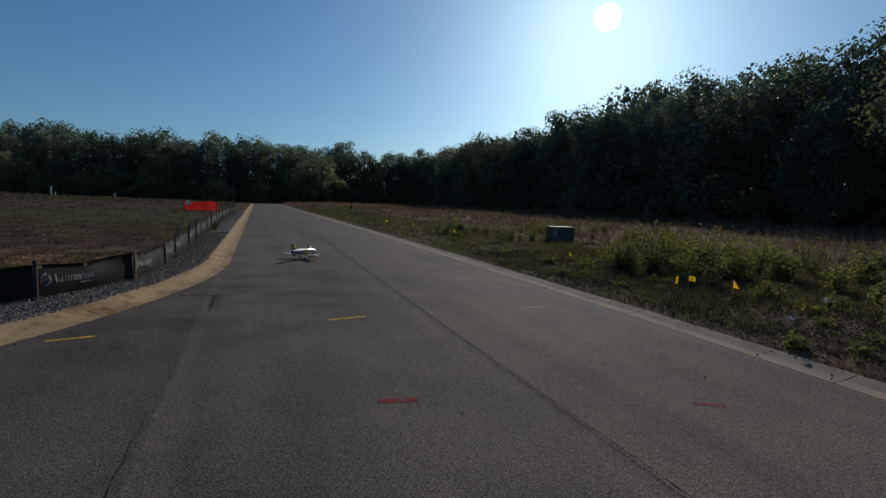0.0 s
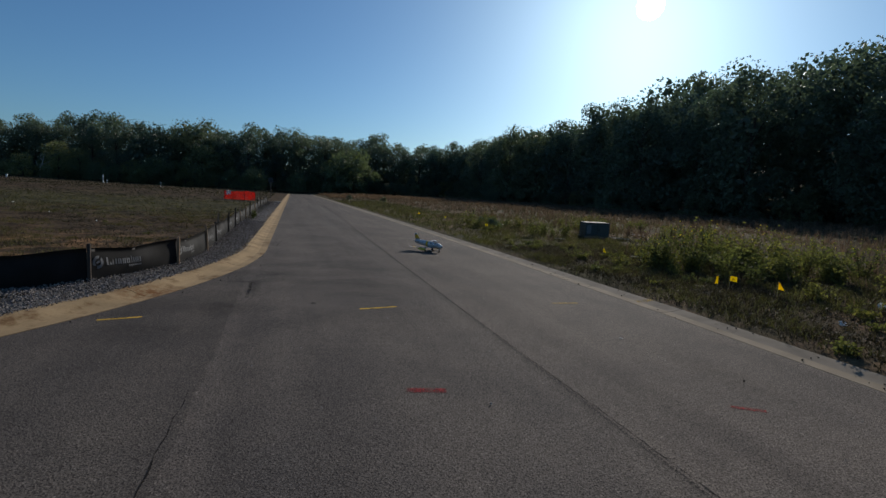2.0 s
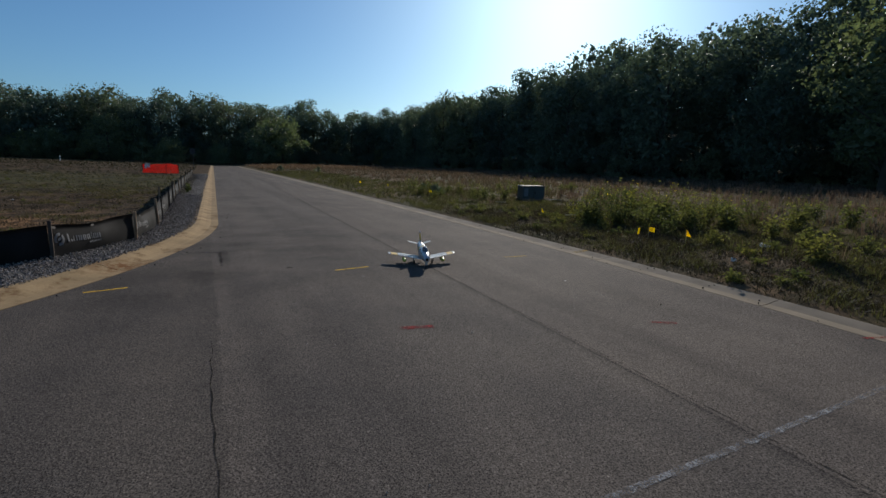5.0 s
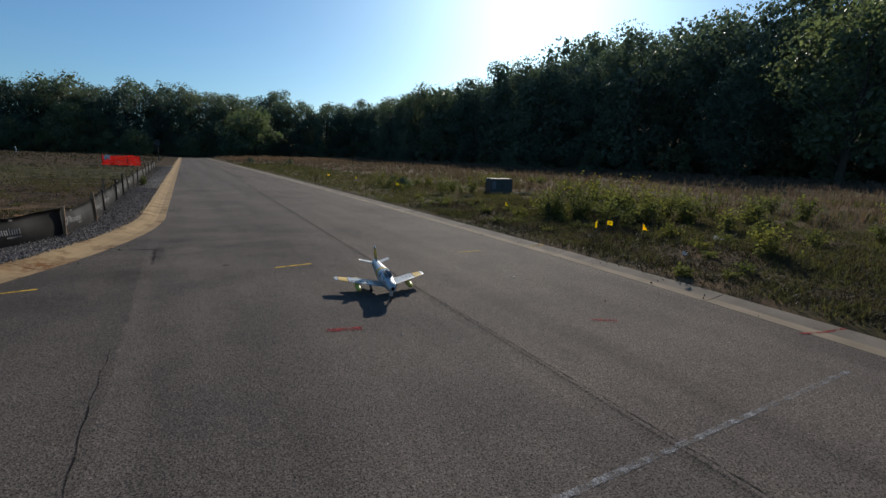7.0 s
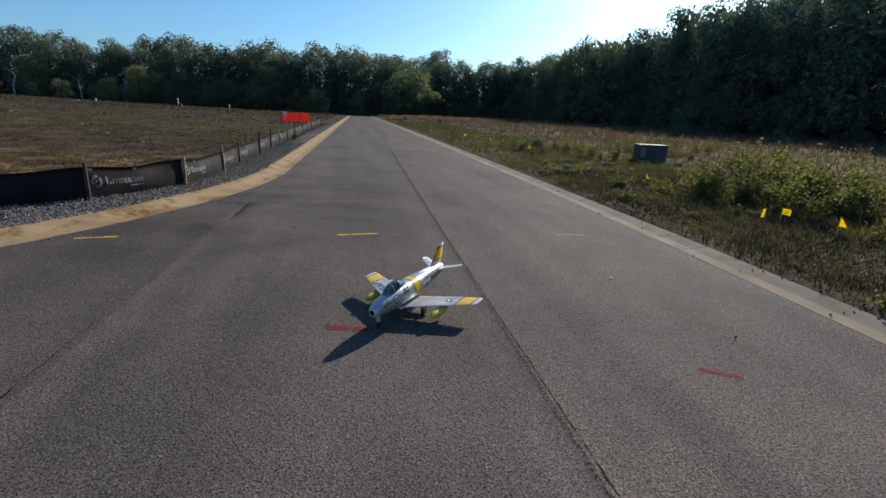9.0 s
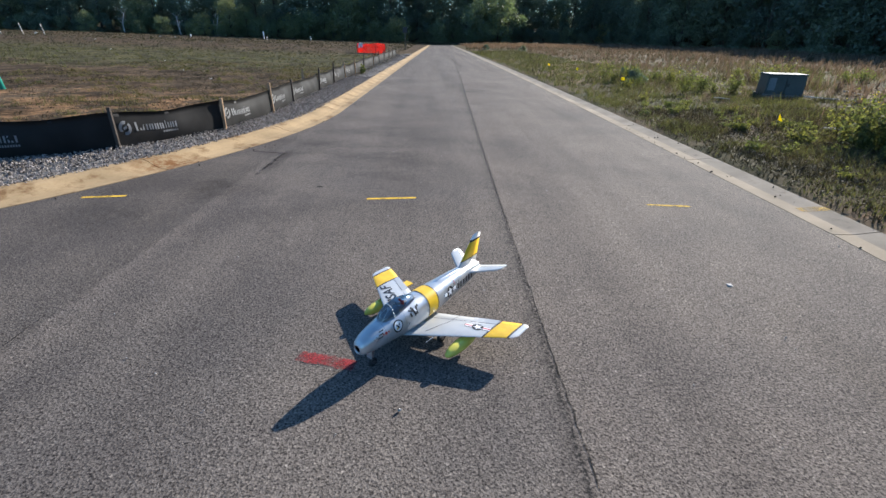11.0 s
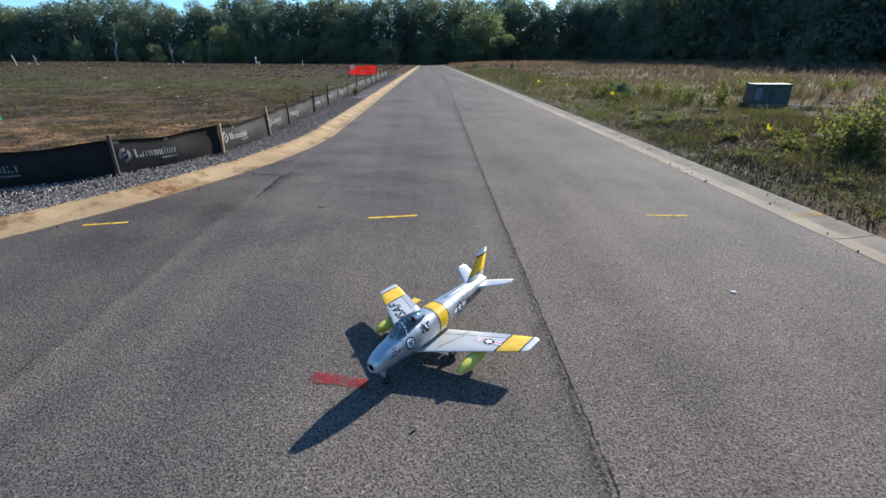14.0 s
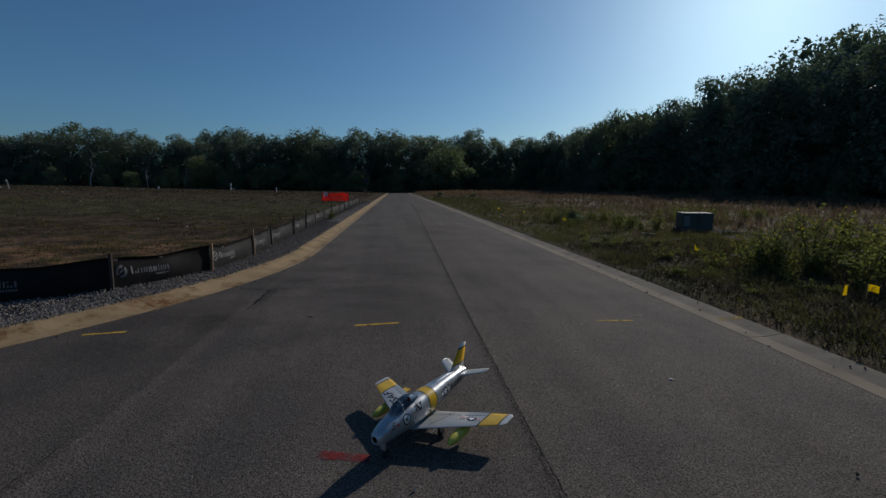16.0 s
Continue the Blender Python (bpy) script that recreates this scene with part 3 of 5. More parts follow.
def stone_mesh(rng, n=1, centres=None, sizes=None):
    base = np.array([(1, 0, 0), (-1, 0, 0), (0, 1, 0), (0, -1, 0), (0, 0, 1), (0, 0, -1)], float)
    tri = np.array([(0, 2, 4), (2, 1, 4), (1, 3, 4), (3, 0, 4), (2, 0, 5), (1, 2, 5), (3, 1, 5), (0, 3, 5)])
    q = rng.normal(size=(n, 3, 3))
    q, _ = np.linalg.qr(q)
    v = base[None] * rng.uniform(0.55, 1.25, (n, 6, 1)) * np.asarray(sizes)[:, None, None]
    v = np.einsum("nij,nkj->nki", q, v) + np.asarray(centres)[:, None]
    return v.reshape(-1, 3), (np.arange(n)[:, None, None] * 6 + tri[None]).reshape(-1, 3)


def loose_stone(x, y, s, material, label, flat=1.0, z=0.0):
    v, f = stone_mesh(rng, 1, np.array([(x, y, s * 0.45)]), [s])
    v[:, 2] = np.maximum(v[:, 2] - v[:, 2].min(), 0) * flat + 0.001 + z
    tagged(part("stone", (v, f), material), label, "stone", group="loose stones on the road")


PALE = grainy("pale_stone", (0.30, 0.285, 0.265), (0.42, 0.40, 0.37), 40, 0.8)
DARK = grainy("dark_clod", (0.02, 0.018, 0.016), (0.06, 0.05, 0.04), 40, 0.9)
loose_stone(0.59, -3.26, 0.012, PALE, "small pale pebble lying on asphalt")
loose_stone(3.05, -1.99, 0.04, PALE, "flat pale stone chip on asphalt", 0.15)
loose_stone(3.33, -3.44, 0.014, DARK, "small dark clod lying on asphalt")
for _ in range(48):
    y, off = rng.uniform(-5, 6), rng.uniform(-0.08, 0.38)
    loose_stone(x_right(y) + off, y, rng.uniform(0.007, 0.016), DARK, "small dark clod on the pale kerb", 1.0, float(np.interp(off, [-0.05, 0.15, 0.24, 0.37], [0.002, 0.003, 0.014, 0.031])))
for _ in range(30):
    p, off = left_path(rng.uniform(-11, 3))
    p = p - off * rng.uniform(0.02, 0.35)
    loose_stone(p.x, p.y, rng.uniform(0.007, 0.018), DARK, "small dark clod near the sandy kerb")
for _ in range(110):
    loose_stone(rng.uniform(-1.5, 4.5), rng.uniform(-5.5, 3), rng.uniform(0.003, 0.007), PALE, "tiny pale grit lying on asphalt")


tagged(part("twig", tube([(-0.69, 0.47, 0.006), (-0.65, 0.463, 0.011), (-0.60, 0.445, 0.006)], [0.004, 0.005, 0.003], 6), DARK), "short dark twig lying on asphalt", "twig")


def kerb_mark(a, b, width, material, label):
    """A sprayed line over the rolled kerb."""
    prof = [(o, z) for o, z in [PAN[0]] + ROLL[:6]]
    pts = []
    for i in range(25):
        k = i / 24
        x, y = a[0] + (b[0] - a[0]) * k, a[1] + (b[1] - a[1]) * k
        pts.append((x, y, float(np.interp(x - x_right(y), [o for o, _ in prof], [z for _, z in prof])) + 0.004))
    verts, faces = [], []
    for x, y, z in pts:
        verts += [(x, y - width / 2, z), (x, y + width / 2, z)]
    faces = [(2 * i, 2 * i + 2, 2 * i + 3, 2 * i + 1) for i in range(24)]
    tagged(part("kerb_mark", (verts, faces), material), label, "road marking")


kerb_mark((4.86, -0.3), (5.16, -0.34), 0.13, KERB_YELLOW, "faded yellow sprayed patch over the kerb")
kerb_mark((4.35, -5.13), (4.90, -5.33), 0.04, FAINT_RED, "red sprayed line over the kerb")

# ---- gravel strip, silt fence ----
FENCE = [(-11.5, -2.2), (-9.2, -1.35), (-7.4, -0.15), (-5.75, 0.95), (-4.02, 1.95), (-3.12, 3.55), (-2.90, 5.60), (-2.93, 7.35), (-2.95, 10.4), (-2.96, 12.8), (-3.0, 15.4), (-2.96, 17.8), (-3.0, 21.0), (-2.95, 25.0), (-2.95, 28.2), (-2.95, 31.5), (-2.9, 35.0), (-2.88, 38.5), (-2.85, 42.0)]


def fence_off(x, y):
    """How far a place lies behind the line of the fence, roughly."""
    fx, fy = np.array(FENCE).T
    return x - np.interp(y, fy, fx)


n = 100000
gu, go = rng.uniform(-19, 38, n), rng.uniform(0.50, 2.1, n)
pts = [left_path(u) for u in gu]
gp = np.array([(p + off * o)[:2] for (p, off), o in zip(pts, go)])
keep = fence_off(gp[:, 0], gp[:, 1]) > -0.12
near_keep = keep & ((gu < 9) | (rng.uniform(size=n) < 0.22))
gp, go = gp[near_keep], go[near_keep]
gz = 0.088 + 0.045 * np.clip((go - 0.5) / 0.5, 0, 1) * (1 + 0.5 * patchy(gp[:, 0], gp[:, 1], 0.5, 31)) + rng.uniform(-0.012, 0.022, len(gp))
gv, gf = stone_mesh(rng, len(gp), np.concatenate([gp, gz[:, None]], 1), rng.uniform(0.008, 0.019, len(gp)))
GRAVELBED = grainy("packed_stone_dust", (0.07, 0.064, 0.06), (0.22, 0.205, 0.19), 55, 0.95, big=2)
bed = [(0.56, 0.06), (0.60, 0.092), (0.85, 0.108), (1.25, 0.118), (1.30, 0.05)]
tagged(part("gravel_bed", sweep(left_path, -24, 40, 60, bed), GRAVELBED), "packed grey stone bed under the gravel", "gravel", kind="structure")
tagged(part("gravel", (gv, gf), GRAVEL), "loose grey crushed stone along the fence", "gravel", kind="stuff")


def silt_fence():
    fence = tagged(new("silt_fence"), "low black silt fence with printed fabric on wooden stakes", "fence")
    foot = lambda p: float(soil_z(p[0], p[1]))
    for i, p in enumerate(FENCE):
        wood = STAKE if i in (5, 6, 10, 11, 13) else DARKSTAKE
        z0 = foot(p)
        top = z0 + 0.63 + 0.05 * math.sin(i * 2.3) + (0.11 if i > 7 else 0.02)
        lean = 0.025 * math.sin(i * 1.7)
        along = Vector(FENCE[min(i + 1, len(FENCE) - 1)]) - Vector(FENCE[max(i - 1, 0)])
        front = Vector((along.y, -along.x)).normalized() * 0.055
        bm = box_bm(-0.023, 0.023, -0.020, 0.020, z0 - 0.1, top, 0.003)
        for v in bm.verts:
            v.co.x += p[0] + front.x + lean * (v.co.z - z0) / 0.6
            v.co.y += p[1] + front.y
        part("stake", bm, wood, fence, "pale weathered wooden stake" if wood is STAKE else "dark wooden stake")
    for i in range(len(FENCE) - 1):
        a, b = Vector((*FENCE[i], 0)), Vector((*FENCE[i + 1], 0))
        d = b - a
        length, out = d.length, Vector((d.y, -d.x, 0)).normalized()
        nu, nv = max(8, int(length * 7)), 7

        def at(u, v, extra=0.0):
            p = a + d * u
            z0 = foot(p)
            sag = 0.045 * math.sin(math.pi * u) + 0.012 * math.sin(u * 9 + i)
            h = 0.57 + 0.02 * math.sin(i * 2.3) - sag
            belly = 0.05 * math.sin(math.pi * u) * math.sin(math.pi * min(v * 1.1, 1)) + 0.012 * math.sin(u * 14 + i * 3 + v * 2) * v + 0.006 * math.sin(u * 31 + v * 7)
            return p + out * (belly + 0.024 + extra) + Vector((0, 0, z0 - 0.03 + (h + 0.03) * v))

        verts, faces = [], []
        for side in (0.0, 0.004):
            for k in range(nu + 1):
                verts += [at(k / nu, j / nv, side) for j in range(nv + 1)]
        m = (nu + 1) * (nv + 1)
        for k in range(nu):
            for j in range(nv):
                q = [k * (nv + 1) + j, (k + 1) * (nv + 1) + j, (k + 1) * (nv + 1) + j + 1, k * (nv + 1) + j + 1]
                faces += [tuple(q[::-1]), tuple(x + m for x in q)]
            faces.append((k * (nv + 1) + nv, (k + 1) * (nv + 1) + nv, (k + 1) * (nv + 1) + nv + m, k * (nv + 1) + nv + m))
        cloth = part("fabric_panel", (verts, faces), FABRIC, fence, smooth=True)
        if length < 1.4 or i > 10:
            continue

        # the print: a ring mark, a row of upright bars and a line of small bars
        def flat(shapes, name):
            vs, fs = [], []
            for poly in shapes:
                vs_k = len(vs)
                vs += [at(x / length, y / 0.57, 0.008) for x, y in poly]
                fs.append(tuple(range(vs_k, vs_k + len(poly))))
            part(name, (vs, fs), PRINT, cloth)

        x0, y0, r = 0.12 + 0.03 * (i % 3), 0.35, 0.10
        ring = []
        for k in range(24):
            a0, a1 = 2 * math.pi * k / 24, 2 * math.pi * (k + 1) / 24
            if k in (3, 4, 15, 16):
                continue
            ring.append([(x0 + r * q * math.cos(t) * 0.85, y0 + r * q * math.sin(t)) for q, t in ((0.55, a0), (1, a0), (1, a1), (0.55, a1))])
        ring.append([(x0 - 0.02, y0 - 0.03), (x0 + 0.03, y0 + 0.0), (x0 + 0.02, y0 + 0.035), (x0 - 0.03, y0 + 0.0)])
        flat(ring, "print_ring")
        bars, x = [], x0 + 0.150
        for wd, hi in ((0.09, 0.125), (0.042, 0.09), (0.068, 0.09), (0.068, 0.09), (0.066, 0.09), (0.04, 0.09), (0.022, 0.12), (0.06, 0.09), (0.068, 0.09)):
            for q0, q1 in ((0.0, 0.34), (0.66, 1.0)) if wd > 0.05 else ((0.0, 0.6),):
                bars.append([(x + wd * q0, y0 - 0.055), (x + wd * q1, y0 - 0.055), (x + wd * q1, y0 - 0.055 + hi), (x + wd * q0, y0 - 0.055 + hi)])
            x += wd + 0.014
        for bar in bars:
            flat([bar], "print_bar")
        small = [[(x - 0.25 + 0.028 * k, y0 - 0.115), (x - 0.232 + 0.028 * k, y0 - 0.115), (x - 0.232 + 0.028 * k, y0 - 0.085), (x - 0.25 + 0.028 * k, y0 - 0.085)] for k in range(9)]
        flat(small, "print_line")


silt_fence()

# ---- trees and far woods ----


def tree_crown(rng, height, width, base, clumps, per, leaf):
    """Leaf pieces in many clumps over limbs; uneven outline, with gaps."""
    cs, rs = [], []
    for k in range(clumps):
        t = (k + 0.5) / clumps
        z = base + (height - base) * (0.08 + 0.87 * t)
        ring = width * math.sqrt(max(0.08, math.sin(math.pi * (0.16 + 0.80 * t)))) * rng.uniform(0.45, 0.95)
        an = k * 2.4 + rng.uniform(-0.5, 0.5)
        cs.append((ring * math.cos(an), ring * math.sin(an), z + rng.uniform(-0.5, 0.5)))
        rs.append(width * rng.uniform(0.34, 0.55))
    pts = []
    for c, r in zip(cs, rs):
        q = rng.normal(size=(per, 3))
        q /= np.linalg.norm(q, axis=1)[:, None]
        q *= (r * rng.uniform(0.70, 1.03, per))[:, None] * np.array([1, 1, 0.78])
        pts.append(np.array(c) + q)
    pts = np.concatenate(pts)
    lv, lf = leaf_quads(pts, rng.uniform(0.6, 1.3, len(pts)) * leaf, rng)
    # darker, larger pieces deep inside each clump close it off
    inner = np.concatenate([np.array(c) + rng.normal(size=(60, 3)) * r * 0.26 for c, r in zip(cs, rs)])
    iv, jf = leaf_quads(inner, np.repeat(rs, 60) * rng.uniform(0.10, 0.19, len(inner)), rng)
    return (np.concatenate([lv, iv]), np.concatenate([lf, jf + len(lv)])), cs


def tree(rng, height, width, base, leafmat, label, clumps=24, per=120, leaf=0.25, name="tree", bark=None):
    t = tagged(new(name), label, "tree", group="edge of the woods")
    (lv, lf), cs = tree_crown(rng, height, width, base, clumps, per, leaf)
    bend = rng.uniform(-0.5, 0.5, 2)
    trunk = tube([(0, 0, -0.4), (bend[0] * 0.3, bend[1] * 0.3, height * 0.3), (bend[0], bend[1], height * 0.6), (bend[0] * 1.3, bend[1], height * 0.86)], [height * 0.02, height * 0.015, height * 0.010, 0.03], 7)
    limbs = [trunk]
    for c in cs[:: max(1, len(cs) // 9)]:
        z = max(base * 0.7, c[2] - width * 0.6)
        limbs.append(tube([(bend[0] * z / height, bend[1] * z / height, z), (c[0] * 0.5, c[1] * 0.5, (z + c[2]) / 2), c], [height * 0.007, height * 0.005, 0.02], 5))
    part("trunk", joined(limbs), bark or BARK, t)
    part("crown", (lv, lf), leafmat, t)
    return t


rng = np.random.default_rng(11)
KINDS, FAR_KINDS = [], []
for h, w, b, m, lab in (
    (16.0, 4.2, 0.4, LEAF_DARK, "tall dark green oak at the edge of the woods"),
    (17.5, 4.6, 1.0, LEAF_DARK, "tall dense dark tree in shade"),
    (15.0, 4.4, 0.2, LEAF_MID, "broad green maple with a rounded crown"),
    (18.0, 3.9, 1.2, LEAF_MID, "slender tall tree with a ragged top"),
    (14.0, 5.0, 0.6, LEAF_DARK, "wide leafy tree reaching low to the grass"),
    (16.5, 4.2, 0.6, LEAF_MID, "tall tree with sunlit outer leaves"),
):
    KINDS.append((tree(rng, h, w * 1.18, b, m, lab, 26, 250, 0.155), h))
    FAR_KINDS.append((tree(rng, h, w * 1.18, b, m, lab, 22, 120, 0.23), h))
BUSH = tree(rng, 5.0, 2.6, -0.2, LEAF_LIGHT, "light green leafy bush before the woods", 14, 200, 0.13, "bush")
SHRUB = tree(rng, 3.6, 2.2, -0.3, LEAF_MID, "low dense green shrub under the trees", 12, 170, 0.15, "shrub")
first = {}


def plant(kind, x, y, s, turn):
    ob, m = kind, Matrix.Translation((x, y, float(soil_z(x, y)) - 0.1)) @ Matrix.Rotation(turn, 4, "Z")
    if ob not in first:
        first[ob] = True
        ob.matrix_basis = m @ Matrix.Diagonal((s, s, s, 1))
        return ob
    c = copy_thing(ob, Matrix.Identity(4))
    c.matrix_basis = m @ Matrix.Diagonal((s, s, s, 1))
    return c


def right_edge(y):
    return 54.0 + 2.5 * math.sin(y * 0.11) + 1.5 * math.sin(y * 0.31 + 1)


def back_edge(x):
    return 146.0 + 4.0 * math.sin(x * 0.07) + 2.0 * math.sin(x * 0.21 + 2)


def tree_size(x, y):
    """Crowns stand higher towards the south-east, where the woods climb."""
    return 18.2 + 1.6 * math.sin(x * 0.13 + y * 0.09) - (0.7 if x < 20 and y > 130 else 0.5) + (2.2 if y < 70 and x > 30 else 0.0) + (2.3 if y > 130 and -30 < x < 34 else 0.0)


for row, gap in ((0, 6.2), (1, 6.8), (2, 8.0)):
    y = -22.0 + row * 3
    while y < 150:
        x = right_edge(y) + 8.5 * row + rng.uniform(-1.2, 1.2)
        k, h = (FAR_KINDS if row else KINDS)[int(rng.integers(len(KINDS)))]
        plant(k, x, y, tree_size(x, y) * (0.95 + 0.02 * row) * rng.uniform(0.86, 1.06) / h, rng.uniform(0, 6.28))
        y += gap * rng.uniform(0.8, 1.15)
    x = 62.0 - row * 3
    while x > -175:
        y = back_edge(x) + 8.0 * row + rng.uniform(-1.5, 1.5)
        k, h = (FAR_KINDS if row else KINDS)[int(rng.integers(len(KINDS)))]
        plant(k, x, y, tree_size(x, y) * (0.92 + 0.03 * row) * rng.uniform(0.86, 1.05) / h, rng.uniform(0, 6.28))
        x -= gap * 1.12 * rng.uniform(0.8, 1.15)
# lower growth along both edges
y = -15.0
while y < 142:
    plant(SHRUB, right_edge(y) - 3 + rng.uniform(-0.7, 0.7), y, rng.uniform(0.6, 1.05), rng.uniform(0, 6.28))
    y += rng.uniform(3.6, 6.0)
x = 55.0
while x > -170:
    k = BUSH if rng.uniform() < 0.35 else SHRUB
    plant(k, x, back_edge(x) - 4.5 + rng.uniform(-1, 1), rng.uniform(0.7, 1.25), rng.uniform(0, 6.28))
    x -= rng.uniform(2.6, 5.0)
for x, y, s in ((-35, 136, 1.35), (-30, 137, 1.2), (14, 134, 2.1), (19, 136, 2.4), (-62, 133, 1.0), (-33, 135, 1.25), (-38, 134, 0.8), (-27, 135, 0.95), (-48, 134, 0.8), (-9, 133, 1.15), (-11.5, 134, 0.9), (-44, 133, 0.7), (-72, 131, 0.8), (-66, 134, 0.6), (-57, 132, 0.55), (-79, 132, 0.6), (-92, 131, 0.9), (2, 135, 1.0)):
    plant(BUSH, x, y, s, x)
plant(tree(rng, 15.0, 5.0, 2.0, LEAF_LIGHT, "light green tree standing before the dark woods", 24, 260, 0.14), 44.0, 8.0, 0.95, 2.0)
plant(KINDS[2][0], 49.0, 18.0, 0.8, 1.0)
PALE_TREE = tree(rng, 11.0, 3.8, 0.2, LEAF_LIGHT, "pale green rounded tree at the edge of the far woods", 22, 190, 0.16)
for x, y, s in ((-56, 136, 0.85), (-52, 138, 0.75), (-23, 136, 1.08), (-18, 138, 1.0), (-82, 138, 0.9)):
    plant(PALE_TREE, x, y, s, x)
# shade-dark growth between the trunks
n = 90000
t = rng.uniform(0, 1, n)
wy, wx = rng.uniform(-24, 150, n), rng.uniform(-175, 66, n)
side = rng.uniform(size=n) < 0.45
ux = np.where(side, 60 + rng.uniform(-3, 14, n), wx)
uy = np.where(side, wy, 154 + rng.uniform(-3, 14, n))
uz = rng.uniform(0, 1, n) ** 1.2 * 13 + soil_z(ux, uy)
tagged(part("undergrowth", leaf_quads(np.stack([ux, uy, uz], 1), rng.uniform(0.16, 0.34, n), rng), LEAF_DARK), "dense dark undergrowth between the tree trunks", "woods", kind="stuff")


def snag(x, y, h, seed):
    r = np.random.default_rng(seed)
    pts = [(0, 0, -0.3), (r.uniform(-0.4, 0.4), 0, h * 0.35), (r.uniform(-0.9, 0.9), 0.2, h * 0.7), (r.uniform(-1.5, 1.8), 0.3, h)]
    pieces = [tube(pts, [0.16, 0.13, 0.09, 0.03], 7)]
    for k in range(5):
        p = Vector(pts[1 + k % 2])
        pieces.append(tube([p, p + Vector((r.uniform(-1.2, 1.2), 0.2, 0.9)), p + Vector((r.uniform(-2.2, 2.2), 0.3, r.uniform(1.2, 2.4)))], [0.06, 0.045, 0.015], 5))
    t = tagged(new("dead_tree"), "bare bleached dead tree before the woods", "tree", group="dead trees")
    part("trunk", joined(pieces), PALE_BARK, t)
    t.location = (x, y, float(soil_z(x, y)))


for x, y, h, s in ((-83, 132, 6.5, 1), (-69, 134, 6.0, 2), (-59, 134, 6.0, 7)):
    snag(x, y, h, s)

# ---- grass and weeds ----
rng = np.random.default_rng(21)


def grass(name, n, box, height, width, material, label, where, lean=0.35, tuft=0.0):
    x0, x1, y0, y1 = box
    xy = np.stack([rng.uniform(x0, x1, n), rng.uniform(y0, y1, n)], 1)
    if tuft:
        c = xy[:: int(tuft)]
        xy = np.repeat(c, int(tuft), 0)[:n] + rng.normal(scale=0.05, size=(min(n, len(c) * int(tuft)), 2))
    xy = xy[where(xy[:, 0], xy[:, 1])]
    h = height * rng.uniform(0.45, 1.25, len(xy)) * (1 + 0.45 * patchy(xy[:, 0], xy[:, 1], 1.1, 5))
    h = np.maximum(h, height * 0.2)
    v, f = blades(xy, soil_z(xy[:, 0], xy[:, 1]) - 0.01, h, width * rng.uniform(0.6, 1.3, len(xy)), rng, lean)
    tagged(part(name, (v, f), material), label, "grass", kind="stuff")


def right_side(gap, far=1e9, patch=None):
    def f(x, y):
        d = x - x_right(y) - 0.43
        ok = (d > gap) & (d < far) & (rng.uniform(size=len(x)) < np.clip(d / 0.6 + 0.15, 0, 1))
        if patch is not None:
            ok &= patchy(x, y, 1.4, patch) + 0.6 * patchy(x, y, 0.4, patch + 20) + rng.uniform(-0.3, 0.3, len(x)) > -0.15
        return ok
    return f


def left_side(gap, patch=None, amount=-0.2):
    def f(x, y):
        ok = (left_in(x, y) > gap) & (fence_off(x, y) < -0.15)
        if patch is not None:
            ok &= patchy(x, y, 1.6, patch) + 0.8 * patchy(x, y, 0.45, patch + 20) + rng.uniform(-0.25, 0.25, len(x)) > amount
        return ok
    return f


grass("grass", 105000, (5, 12, -7, 10), 0.10, 0.004, GRASS_GREEN, "short green weedy grass behind the kerb", right_side(0.02, 9, 1), 0.5, 5)
grass("grass", 40000, (5, 15, -8, 16), 0.15, 0.004, GRASS_DULL, "dull olive tufts of field grass", right_side(0.5, 12, 2), 0.45, 6)
grass("dead_grass", 60000, (5, 10.5, -8, 7), 0.08, 0.006, DEAD, "flattened dead brown thatch behind the kerb", right_side(0.0, 5), 0.9, 5)
n = 16000
lx, ly = rng.uniform(5.1, 12, n), rng.uniform(-8, 9, n)
ok = lx - x_right(ly) > 0.42 + rng.exponential(0.10, n)
lx, ly = lx[ok], ly[ok]
LITTER = leaf_material("fallen_leaves", (0.020, 0.014, 0.009), (0.17, 0.115, 0.070), 0.1)
tagged(part("leaf_litter", leaf_quads(np.stack([lx, ly, soil_z(lx, ly) + rng.uniform(0.0, 0.05, len(lx))], 1), rng.uniform(0.010, 0.030, len(lx)), rng, 0.6), LITTER), "brown fallen leaves and dead stalks", "leaf litter", kind="stuff")
grass("dry_grass", 22000, (7, 24, -8, 26), 0.27, 0.005, GRASS_DRY, "tall dry brown grass in the field", right_side(2.5, 30, 4), 0.3, 7)
grass("grass", 24000, (7, 22, -6, 26), 0.22, 0.006, GRASS_GREEN, "taller green tufts in the field", right_side(1.6, 30, 6), 0.35, 8)
grass("dry_grass", 46000, (12, 56, -12, 75), 0.36, 0.014, GRASS_DRY, "tall dry brown meadow grass far out", right_side(5), 0.3, 6)
grass("grass", 30000, (5.5, 50, 12, 80), 0.25, 0.014, GRASS_DULL, "dull green meadow grass beyond", right_side(0.2), 0.4, 6)
grass("grass", 36000, (5.3, 12, 9, 60), 0.13, 0.010, GRASS_GREEN, "green grass strip along the kerb", right_side(0.0, 6), 0.5, 6)
grass("dry_grass", 30000, (7, 58, 70, 142), 0.40, 0.035, GRASS_DRY, "distant dry meadow before the woods", right_side(0.4), 0.3, 4)
grass("grass", 60000, (-15, -2.5, 0, 22), 0.075, 0.006, OLIVE, "thin short turf on bare soil", left_side(1.4, 3, 0.2), 0.7, 9)
